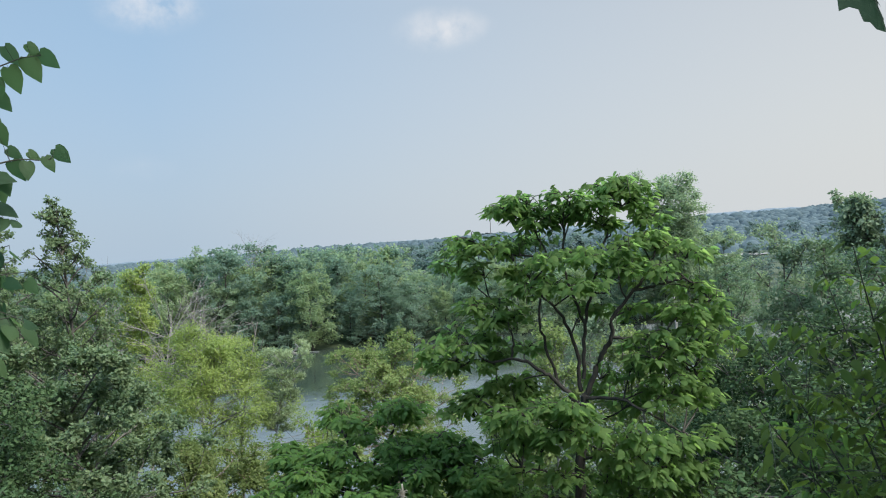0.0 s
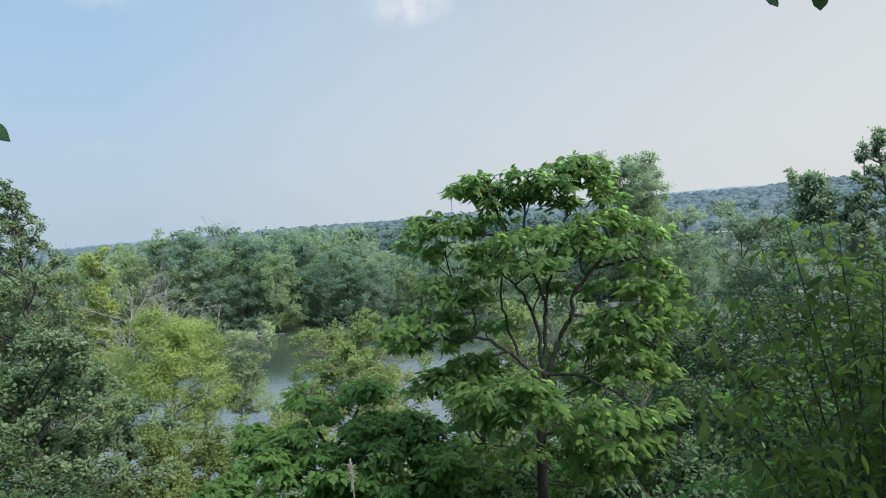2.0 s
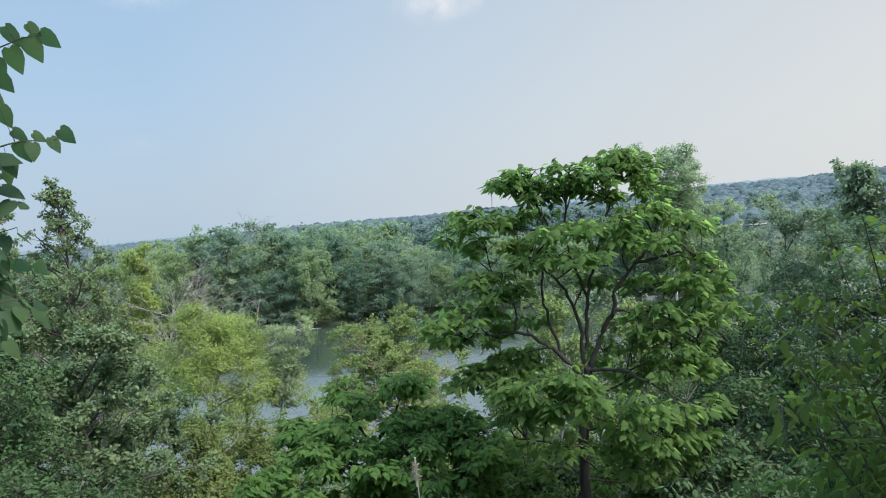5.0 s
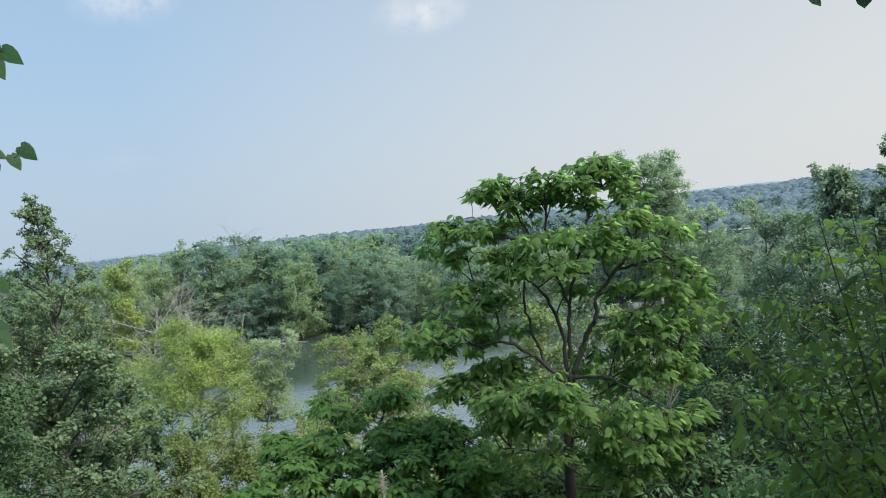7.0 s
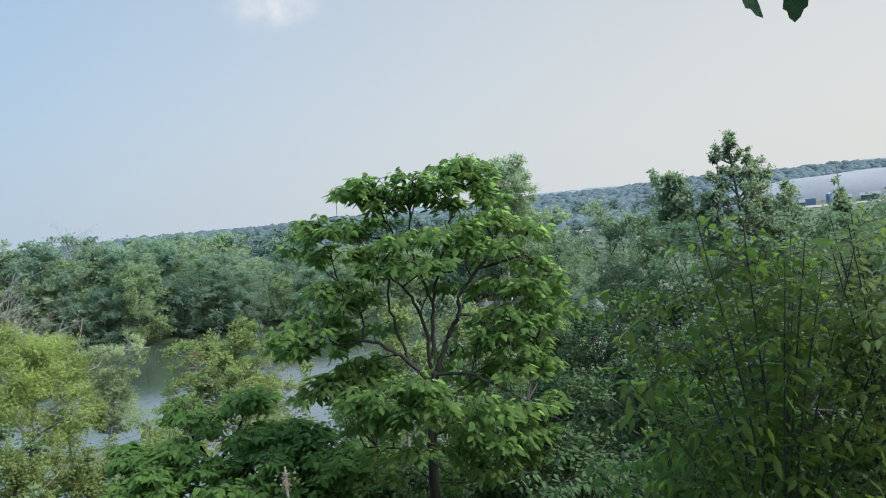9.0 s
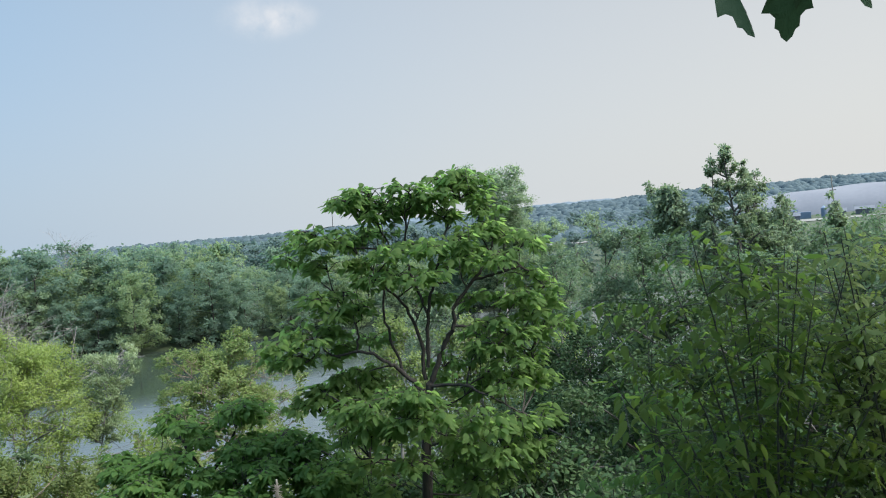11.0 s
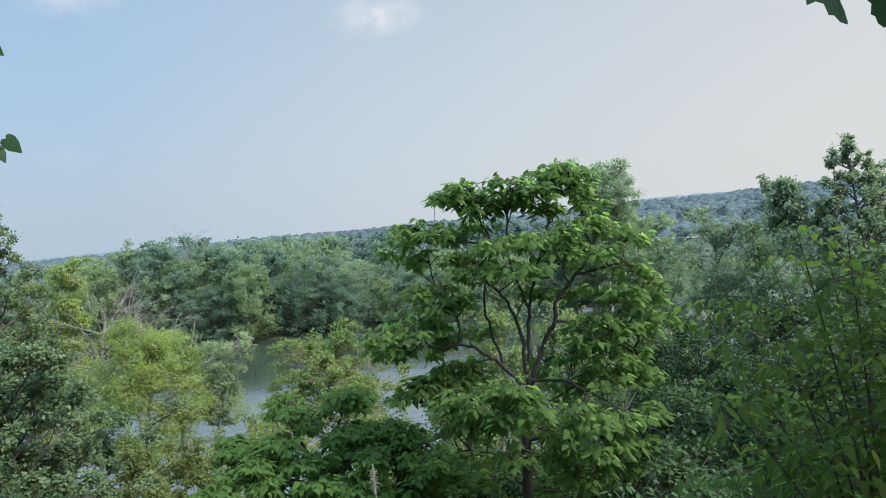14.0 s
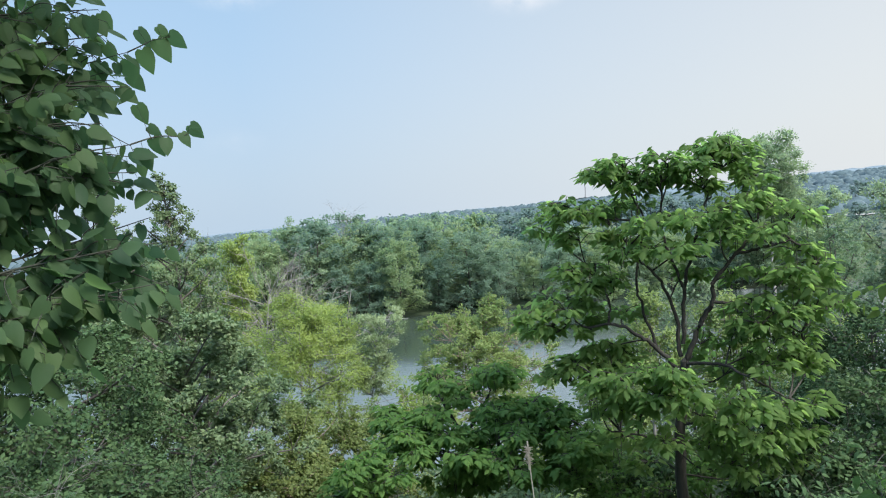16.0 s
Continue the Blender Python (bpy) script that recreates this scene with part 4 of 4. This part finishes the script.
LOW_SIDE_WOOD = (
    (0.028, 0.012, (8.9, -17.0, 0.0), (6.7, -16.7, -0.5), (4.7, -16.3, -0.4)),
    (0.022, 0.010, (4.5, -8.5, 0.0), (4.6, -6.5, 0.1), (3.6, -4.8, 0.2)),
)
catalpa("green catalpa with forking dark limbs and large hanging leaves", 8.9, 13.4, MAIN_WOOD + SIDE_WOOD + LOW_SIDE_WOOD, TOP + SHOULDER + LEFT + RIGHT + SKIRT + INNER, 42, 9, CATALPA, (75, 76, 77, 78, 79, 85, 86, 90))

rc = np.random.default_rng(43)
low = []
for k in range(114):
    az = rc.uniform(-16.5, 2.5)
    crest = -11.8 - 0.055 * (az + 6) ** 2 + 0.9 * math.cos((az + 8.6) * 1.5)
    el = crest - rc.uniform(0.0, 1.0) ** 1.2 * (19.5 + crest)
    low.append((az, el, (el + 13) * 0.35 + rc.uniform(-1.2, 1.2)))
LOW_WOOD = (
    (0.10, 0.06, (-7.0, -19.0, 0.2), (-7.0, -15.5, 0.2)),
    (0.05, 0.015, (-7.0, -16.0, 0.2), (-8.2, -13.5, 0.2), (-8.8, -11.8, 0.3)),
    (0.05, 0.015, (-7.0, -16.0, 0.2), (-5.2, -13.8, 0.3), (-4.2, -11.6, 0.4)),
    (0.05, 0.015, (-7.0, -17.5, 0.0), (-10.5, -16.0, -0.4), (-14.0, -16.2, -0.6)),
    (0.05, 0.015, (-7.0, -17.5, 0.0), (-3.5, -15.8, -0.2), (-0.5, -15.0, -0.2)),
)
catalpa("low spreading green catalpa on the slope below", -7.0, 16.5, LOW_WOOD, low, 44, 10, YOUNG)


# ---- close growth on the bluff ----
def twig_leaves(rng, line, spacing, size, hang=0.6, jitter=0.3):
    """Alternate leaves along a twig; returns places, axes, normals, sizes."""
    seg = np.linalg.norm(np.diff(line, axis=0), axis=1)
    run = np.concatenate([[0], np.cumsum(seg)])
    s = np.arange(spacing * 0.5, run[-1] + spacing * 0.3, spacing)
    s[-1] = run[-1]
    at = np.column_stack([np.interp(s, run, line[:, k]) for k in range(3)])
    d = unit(np.gradient(at, axis=0)) if len(at) > 1 else unit(line[-1:] - line[:1])
    turn = np.where(np.arange(len(s)) % 2 == 0, 1.0, -1.0)[:, None]
    side = unit(np.cross(d, (0, 0, 1.0))) * turn
    axis = unit(d * 0.45 + side * 0.8 + rng.normal(0, jitter, (len(s), 3)) - np.array([0, 0, hang]))
    normal = np.array([0, 0, 1.0]) + side * 0.25 + rng.normal(0, jitter, (len(s), 3))
    return at + axis * size * 0.25 + (0, 0, -0.1 * size), axis, normal, size * rng.uniform(0.6, 1.15, len(s)), at


def bough(rng, wood, start, end, sag, r0, twigs, reach, spacing, size, hang):
    """A limb with side twigs that carry leaves. Returns the leaves."""
    mid = (start + end) / 2 + np.array([0, 0, sag]) + rng.normal(0, 0.05, 3)
    late = start + (end - start) * 0.8 + np.array([0, 0, 0.5 * sag + 0.04]) + rng.normal(0, 0.04, 3)
    limb = curve([start, mid, late, end], 7)
    tube(wood, limb, r0, 0.002, 6)
    got = [twig_leaves(rng, limb[len(limb) // 2 :], spacing, size, hang)]
    d = unit(end - start)
    for q in range(twigs):
        u = 0.24 + 0.56 * (q + rng.random()) / twigs
        c = limb[int(u * (len(limb) - 1))]
        o = unit(d * 0.45 + rng.normal(0, 0.6, 3))
        e = c + o * reach * rng.uniform(0.5, 1.1)
        t = curve([c, (c + e) / 2 + rng.normal(0, 0.05, 3) * reach, e - (0, 0, 0.12 * reach)], 4)
        tube(wood, t, 0.004, 0.002, 4)
        got.append(twig_leaves(rng, t, spacing, size, hang))
    got = [np.concatenate(z) for z in zip(*got)]
    stalks(wood, got[4], got[0], 0.0016)
    return got[:4]


def sight(az, el, d):
    x, y = spot(az, d)
    return np.array([x, y, rise(el, d)])


# linden at the edge of the bluff: its trunk stands aside, its boughs reach over the slope
rng = np.random.default_rng(81)
foot = np.array([*spot(-56, 4.6), 0.0])
foot[2] = float(height(foot[0], foot[1]))
linden = thing("linden_tree", *foot, "linden with heart-shaped leaves on boughs over the slope", "tree")
b = Build()
stem = curve([(0, 0, -0.4), (0.05, 0.05, 1.5), (0.15, 0.0, 3.2), (0.2, 0.1, 5.0)], 6)
tube(b, stem, 0.13, 0.05, 9)
part("trunk", b, BARK, linden)
single, rest = [], Build()
# the two farthest twigs: their bends, and each leaf from stalk to tip
SPRAYS = (
    (3.95, ((-30.6, 7.5), (-29.2, 7.9), (-28.3, 8.0), (-27.2, 7.9), (-26.7, 8.1)),
     (((-29.9, 10.2), (-29.5, 8.9)), ((-29.3, 8.7), (-28.5, 8.1)), ((-28.1, 8.5), (-27.4, 8.0)), ((-26.5, 8.7), (-25.8, 7.8)), ((-27.1, 8.2), (-26.5, 7.2)), ((-28.2, 7.9), (-27.9, 6.7)), ((-29.1, 7.9), (-28.6, 6.6)), ((-29.8, 7.1), (-29.2, 5.7)))),
    (4.5, ((-29.8, 13.7), (-28.7, 14.2), (-28.0, 14.5), (-26.9, 14.7)),
     (((-29.0, 15.2), (-28.2, 14.1)), ((-27.7, 15.4), (-26.9, 14.7)), ((-27.0, 14.9), (-26.0, 14.0)), ((-27.8, 14.6), (-27.0, 13.1)), ((-28.9, 13.9), (-28.4, 12.3)), ((-29.8, 13.2), (-29.9, 11.6)))),
)
BOUGHS = ((-30.6, 7.5, 3.95, 1.6), (-29.8, 13.7, 4.5, 2.1), (-33.0, 10.6, 4.2, 1.8), (-29.2, 4.4, 4.1, 1.3), (-28.8, 0.6, 4.0, 1.0), (-29.2, -2.2, 3.9, 0.8),
          (-31.4, 16.4, 4.5, 2.4), (-32.5, 6.6, 4.5, 1.5), (-33.5, 0.6, 4.3, 0.9), (-35.0, 12.5, 4.4, 2.0), (-36.0, 18.5, 4.5, 2.6), (-33.0, 19.5, 4.6, 2.7), (-38.0, 4.0, 4.6, 1.1), (-37.0, 9.0, 4.6, 1.6),
          (-29.6, 2.4, 4.2, 1.2), (-30.4, -1.0, 4.1, 0.8), (-29.8, 6.6, 4.3, 1.5), (-33.5, -2.6, 4.1, 0.6), (-34.5, 3.0, 4.4, 1.1), (-31.0, 12.5, 4.4, 1.9), (-31.4, -3.2, 3.9, 0.7), (-35.0, -2.0, 4.1, 0.8), (-32.2, 9.0, 4.1, 1.6),
          (-30.2, 11.4, 4.3, 1.9), (-31.2, 14.8, 4.4, 2.2), (-30.4, 5.6, 4.1, 1.4), (-32.4, 17.8, 4.5, 2.5), (-34.2, 15.6, 4.5, 2.3), (-34.4, 7.6, 4.3, 1.6))
for k, (az, el, d, at_z) in enumerate(BOUGHS):
    b = Build()
    start = np.array([0.1, 0.02, at_z + 0.55])
    got = bough(rng, b, start, sight(az, el, d) - foot, 0.04 if k < 2 else rng.uniform(0.0, 0.25), 0.011, 7 if k < 2 else 12 if az < -34 else 15, 0.15 if k < 2 else 0.30 if az > -31 else 0.44, 0.066, 0.118, 0.75)
    m = len(got[0])
    got[1] = np.column_stack([rng.normal(0.45, 0.45, m), rng.normal(0, 0.4, m), -rng.uniform(0.1, 1.2, m)])
    got[2] = np.column_stack([rng.normal(0.2, 0.7, m), rng.normal(-0.7, 0.5, m), rng.uniform(0.2, 1.4, m)])
    if k < 2:
        far, bends, blades = SPRAYS[k]
        twig = curve([sight(*q, far) - foot for q in bends], 4)
        tube(b, twig, 0.0045, 0.0018, 5)
        at = np.array([sight(*q[0], far) for q in blades]) - foot
        run = np.array([sight(*q[1], far) for q in blades]) - foot - at
        joint = np.array([twig[np.argmin(np.linalg.norm(twig - q, axis=1))] for q in at])
        stalks(b, joint, at, 0.0016)
        face = np.column_stack([rng.normal(0.3, 0.35, len(at)), -np.ones(len(at)), rng.uniform(0.1, 0.6, len(at))])
        sway = rng.normal(0, 0.02, len(at))
        run[:, 1] += sway
    limb = part("bough", b, STEM, linden)
    if k < 2:
        leaf_objects(limb, at, run, face, np.linalg.norm(run, axis=1) * 1.05, FINE_HEART, LINDEN)
    pick = np.zeros(len(got[0]), bool)
    pick[: 14] = True
    if k < 9:
        pick[14:34] = True
        leaf_objects(limb, *[q[pick] for q in got], FINE_HEART, LINDEN)
        got = [q[~pick] for q in got]
    leaves(rest, *got, FINE_HEART)
# upper crown, unseen overhead, leafed to shade the bushes below
wood = Build()
centres = []
for k in range(40):
    c = np.array([1.9, -0.1, 5.6]) + ball(rng, 1)[0] * (2.3, 1.9, 1.3)
    tube(wood, curve([stem[-8 + k % 6], c * (0.5, 0.5, 0.75) + (0, 0, 0.6), c], 4), 0.03, 0.005, 5)
    centres.append(c)
centres = np.array(centres)
count = 2600
# the crown's outer side, away over the slope, unseen and added for its shade
for k in range(34):
    c = np.array([-2.9, 1.9, 2.6]) + ball(rng, 1)[0] * (2.0, 1.7, 2.6)
    tube(wood, curve([stem[6 + k % 12], c * (0.5, 0.5, 0.7) + (0, 0, 0.8), c], 4), 0.03, 0.006, 5)
    at = c + ball(rng, 130) * 0.7
    leaves(rest, at, rng.normal(0, 0.5, (130, 3)) - (0, 0, 0.6), rng.normal(0, 0.4, (130, 3)) + (0, 0, 0.8), rng.uniform(0.13, 0.19, 130), SPRAY)
at = centres[rng.integers(0, len(centres), count)] + ball(rng, count) * 0.6
leaves(rest, at, rng.normal(0, 0.5, (count, 3)) - (0, 0, 0.6), rng.normal(0, 0.4, (count, 3)) + (0, 0, 0.8), rng.uniform(0.12, 0.17, count), SPRAY)
part("limb", wood, BARK, linden)
tagged(part("crown", rest, LINDEN, linden), kind="stuff")

# maple overhead: lobed leaves hang into view
t = np.array((0.82, 1.0)) * np.array([(0, 0), (0.12, -0.05), (0.30, 0.04), (0.40, 0.24), (0.50, 0.50), (0.34, 0.50), (0.24, 0.58), (0.24, 0.76), (0.16, 0.80), (0.11, 0.92), (0.0, 1.0)])
full = np.vstack([t, (t * (-1, 1))[1:-1]])
w = -0.5 * np.abs(full[:, 0]) - 0.14 * full[:, 1] ** 2
hub = np.array([[0, 0.34, 0.0]])
ring = list(range(11)) + list(range(19, 10, -1))
MAPLE_LEAF = (np.vstack([np.column_stack([full, w]), hub]), np.array([[20, ring[k], ring[(k + 1) % 20]] for k in range(20)]))
rng = np.random.default_rng(82)
foot = np.array([2.3, -0.9, 0.0])
maple = thing("maple_tree", *foot, "maple with dark lobed leaves hanging from an overhead bough", "tree")
b = Build()
tube(b, curve([(0, 0, -0.4), (0.05, 0.0, 1.4), (0.0, 0.1, 3.2)], 6), 0.14, 0.07, 9)
part("trunk", b, BARK, maple)
b = Build()
main = curve([np.array([0.0, 0.03, 2.3]), sight(48, 24, 1.9) - foot, sight(34, 22.5, 1.45) - foot, sight(18.0, 23.0, 1.4) - foot], 8)
tube(b, main, 0.022, 0.004, 7)
tips, drops = [], ((29.5, 15.9), (33.8, 14.9), (37.6, 16.2), (36.0, 17.2), (18.1, 20.6), (22.8, 21.4), (24.4, 21.2), (42.4, 13.0), (31.4, 18.4), (39.6, 19.4), (35.0, 19.6))
for az, el in drops:
    base = sight(az, el, 1.3) - foot
    c = main[np.argmin(np.linalg.norm(main - base, axis=1))]
    tube(b, curve([c, (c + base) / 2 + (0, 0, 0.03), base], 3), 0.003, 0.0015, 4)
    tips.append(base)
limb = part("bough", b, BARK, maple)
tips = np.array(tips)
n = len(tips)
axis = np.column_stack([rng.normal(0, 0.18, n), rng.normal(0, 0.25, n), -np.ones(n)])
normal = np.column_stack([rng.choice([-1, 1], n) * rng.uniform(0.1, 0.8, n), -np.ones(n), rng.normal(0, 0.2, n)])
leaf_objects(limb, tips, axis, normal, rng.uniform(0.100, 0.114, n), MAPLE_LEAF, MAPLE)


# the rest of its crown, unseen above and aside, placed to shade the growth below
wood, crown = Build(), Build()
centres = []
for k in range(48):
    o = ball(rng, 1)[0] * (2.0, 1.9, 1.5)
    c = (np.array([1.6, 1.5, 4.7]) if k % 3 else np.array([1.6, 3.2, 4.9])) + o * (1.0 if k % 3 else 0.75)
    tube(wood, curve([(0, 0.08, 2.6 + 0.02 * k), c * (0.5, 0.5, 0.5) + (0, 0, 1.6), c], 4), 0.03, 0.006, 5)
    centres.append(c)
centres = np.array(centres)
# unseen forward lobe of the crown, added to shade the slope
for k in range(26):
    c = np.array([1.3, 6.6, 6.4]) + ball(rng, 1)[0] * (2.2, 1.8, 1.0)
    tube(wood, curve([(0, 0.08, 3.0), c * (0.5, 0.5, 0.5) + (0, 0, 2.2), c], 4), 0.03, 0.006, 5)
    centres = np.vstack([centres, c])
count = 5200
at = centres[rng.integers(0, len(centres), count)] + ball(rng, count) * 0.62
leaves(crown, at, rng.normal(0, 0.5, (count, 3)) - (0, 0, 0.6), rng.normal(0, 0.4, (count, 3)) + (0, 0, 0.8), rng.uniform(0.15, 0.22, count), SPRAY)
part("limb", wood, BARK, maple)
tagged(part("crown", crown, MAPLE, maple), kind="stuff")


# saplings close by, many thin upright stems
def sapling(label, az, d, spread, top_el, stems, per, size, mat, seed, single=0, group="saplings on the bluff"):
    rng = np.random.default_rng(seed)
    foot = np.array([*spot(az, d), 0.0])
    foot[2] = float(height(foot[0], foot[1]))
    root = thing("sapling", *foot, label, "sapling", group)
    tall = rise(top_el, d) - foot[2]
    rest, left = Build(), single
    for k in range(stems):
        b = Build()
        a = k * 2.4 + rng.uniform(-0.4, 0.4)
        o = np.array([math.cos(a), math.sin(a), 0])
        u = rng.uniform(0.2, 1.0)
        h = tall * (1.0 - 0.27 * u**1.5) * rng.uniform(0.9, 1.0)
        top = o * spread * u + np.array([0, 0, h])
        line = curve([o * 0.06 - (0, 0, 0.3), o * spread * u * 0.3 + (0, 0, h * 0.5), top], 8)
        tube(b, line, 0.009, 0.0018, 6)
        got = [twig_leaves(rng, line[len(line) // 2 :], size * 0.8, size, 0.45)]
        for q in range(per):
            c = line[int(rng.uniform(0.22, 0.97) * (len(line) - 1))]
            e = c + unit(rng.normal(size=3) * (1, 1, 0.35) + (0, 0, 0.3)) * spread * rng.uniform(0.25, 0.6)
            tw = curve([c, (c + e) / 2 + (0, 0, 0.03), e], 3)
            tube(b, tw, 0.0018, 0.001, 4)
            got.append(twig_leaves(rng, tw, size * 0.44, size, 0.4))
        stem = part("stem", b, STEM, root)
        got = [np.concatenate(z) for z in zip(*got)][:4]
        take = min(left, 40)
        if take > 0:
            leaf_objects(stem, *[z[:take] for z in got], BROAD, mat)
            got = [z[take:] for z in got]
            left -= take
        leaves(rest, *got, BROAD)
    tagged(part("crown", rest, mat, root), kind="stuff")
    return root


sapling("sapling clump with thin upright stems and drooping dark green leaves", 32.5, 3.5, 0.74, 2.4, 18, 17, 0.072, SAPLING, 91, 280)
sapling("bushy sapling with yellowish green leaves", 40.8, 3.7, 0.66, 1.0, 13, 22, 0.058, OLIVE, 92)
sapling("bushy sapling with yellowish green leaves", 45.0, 4.3, 0.75, 3.4, 14, 22, 0.060, YELLOW, 97)
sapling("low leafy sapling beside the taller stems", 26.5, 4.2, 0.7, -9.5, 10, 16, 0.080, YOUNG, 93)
sapling("small shoot with yellow-green leaves on the slope", 1.8, 4.0, 0.34, -16.7, 6, 12, 0.046, YELLOW, 94)
sapling("low leafy sapling on the slope", 21.0, 7.0, 0.9, -15.5, 10, 14, 0.085, SHADY, 95)

# dry seed head on its stalk
foot = sight(-4.42, -17.5, 3.1)
foot[2] = float(height(foot[0], foot[1]))
top = rise(-17.9, 3.1) - foot[2]
stalk = thing("seed_stalk", *foot, "dry pale thistle stalk with a fluffy seed head", "dry plant")
b = Build()
line = curve([(0.03, 0.0, -0.1), (0.025, 0, top * 0.5), (0, 0, top)], 8)
tube(b, line, 0.005, 0.0025, 6)
part("stem", b, STRAW, stalk)
b = Build()
rng = np.random.default_rng(96)
for k in range(150):
    h = rng.uniform(-0.035, 0.035)
    p0 = np.array([0, 0, top + h])
    o = unit(rng.normal(size=3) * (1, 1, 0.5) + (0, 0, 0.6)) * rng.uniform(0.012, 0.028)
    tube(b, np.array([p0, p0 + o * 0.6, p0 + o + (0, 0, -0.004)]), 0.0011, 0.0005, 3)
tube(b, np.array([(0, 0, top - 0.06), (0, 0, top), (0, 0, top + 0.06)]), 0.006, 0.004, 6)
part("seed_head", b, STRAW, stalk)
b = Build()
leaves(b, line[[6, 9]], np.array([[0.6, -0.3, 0.5], [-0.5, -0.3, 0.6]]), np.array([[0, 0, 1.0], [0, 0, 1.0]]), 0.2, NARROW)
part("leaf", b, SAPLING, stalk)

# ---- gravel works on the plain ----
def block(b, x0, x1, y0, y1, z0, z1):
    v = [(x, y, z) for z in (z0, z1) for y in (y0, y1) for x in (x0, x1)]
    b.add(v, [[0, 2, 3, 1], [4, 5, 7, 6], [0, 1, 5, 4], [2, 6, 7, 3], [0, 4, 6, 2], [1, 3, 7, 5]])


rng = np.random.default_rng(97)
b = Build()
gx, gy = np.meshgrid(np.linspace(-1, 1, 60), np.linspace(-1, 1, 24))
hz = np.clip(1 - np.abs(gx) ** 9, 0, 1) ** 0.8 * np.clip(1 - np.abs(gy) ** 2, 0, 1) ** 0.7
hz = hz * (1 + 0.05 * np.sin(gx * 9) + 0.03 * np.sin(gx * 23 + gy * 7)) - 0.05
i, j = np.meshgrid(np.arange(23), np.arange(59), indexing="ij")
b.add(np.stack([gx * 190, gy * 45, hz * 15.2], -1).reshape(-1, 3), np.stack([i * 60 + j, i * 60 + j + 1, (i + 1) * 60 + j + 1, (i + 1) * 60 + j], -1).reshape(-1, 4))
px, py = spot(51.5, 520)
ob = tagged(new("gravel_stockpile", b.mesh("gravel_stockpile", GRAVEL)), "long grey gravel stockpile on the plain", "gravel heap")
ob.location, ob.rotation_euler = (px, py, float(height(px, py))), (0, 0, radians(-51.5))

px, py = spot(38.2, 430)
plant = thing("screening_plant", px, py, float(height(px, py)), "blue steel screening plant with a conveyor and silos", "industrial plant")
plant.rotation_euler = (0, 0, radians(-38))
b = Build()
block(b, -6, 0, -3, 3, 0.0, 3.4)
part("housing", b, BLUE, plant, "blue steel housing", False)
b = Build()
tube(b, np.array([(-24, 0, 1.0), (-15, 0, 2.8), (-6, 0, 4.6)]), 0.45, 0.45, 4)
part("conveyor", b, BLUE, plant, "", False)
for sx in (6, 11):
    b = Build()
    tube(b, np.array([(sx, 0, 0), (sx, 0, 2.4), (sx, 0, 4.6)]), 1.4, 1.4, 14)
    part("silo", b, BLUE if sx == 6 else SHED, plant)
for az, d, wide, tall in ((39.9, 415, 6, 2.6), (41.4, 425, 8, 2.4), (37.0, 400, 7, 2.2)):
    px, py = spot(az, d)
    shed = thing("shed", px, py, float(height(px, py)), "pale sheet-metal shed beside the gravel works", "shed", "sheds of the gravel works")
    shed.rotation_euler = (0, 0, radians(-az))
    b = Build()
    block(b, -wide / 2, wide / 2, -4, 4, 0, tall)
    part("wall", b, SHED, shed, "", False)
    b = Build()
    b.add([(-wide / 2 - 0.4, -4.4, tall), (wide / 2 + 0.4, -4.4, tall), (wide / 2 + 0.4, 4.4, tall), (-wide / 2 - 0.4, 4.4, tall), (-wide / 2 - 0.4, 0, tall + 1.4), (wide / 2 + 0.4, 0, tall + 1.4)],
          [[0, 1, 5, 4], [2, 3, 4, 5]])
    b.add([(-wide / 2, -4, tall), (-wide / 2, 4, tall), (-wide / 2, 0, tall + 1.25)], [[0, 1, 2]])
    b.add([(wide / 2, -4, tall), (wide / 2, 4, tall), (wide / 2, 0, tall + 1.25)], [[0, 1, 2]])
    part("roof", b, SHED, shed, "", False)
for az, d, tall in ((39.7, 300, 18.3),):
    px, py = spot(az, d)
    pole = thing("utility_pole", px, py, float(height(px, py)), "weathered wooden utility pole standing on the plain", "utility pole")
    pole.rotation_euler = (0, radians(-2), radians(-az))
    b = Build()
    tube(b, np.array([(0, 0, -0.5), (0, 0, tall / 2), (0, 0, tall)]), 0.22, 0.15, 8)
    part("pole", b, POLEWOOD, pole)
    b = Build()
    block(b, -1.1, 1.1, -0.1, 0.1, tall - 5.2, tall - 4.9)
    part("crossarm", b, POLEWOOD, pole, "", False)
for az, d, wide, deep in ((21.4, 355, 22, 26), (29.0, 320, 16, 22), (38.6, 395, 60, 30)):
    px, py = spot(az, d)
    b = Build()
    q = np.linspace(0, 2 * np.pi, 28, endpoint=False)
    rr = 1 + 0.12 * np.sin(q * 3 + az) + 0.08 * np.sin(q * 5)
    b.add(np.vstack([np.column_stack([np.cos(q) * wide / 2 * rr, np.sin(q) * deep / 2 * rr, np.full(28, 0.12)]), [[0, 0, 0.3]]]), [[k, (k + 1) % 28, 28] for k in range(28)])
    ob = tagged(new("gravel_yard", b.mesh("gravel_yard", YARD)), "pale bare gravel yard on the plain", "bare ground", kind="structure")
    ob.location, ob.rotation_euler = (px, py, float(height(px, py))), (0, 0, radians(-az))
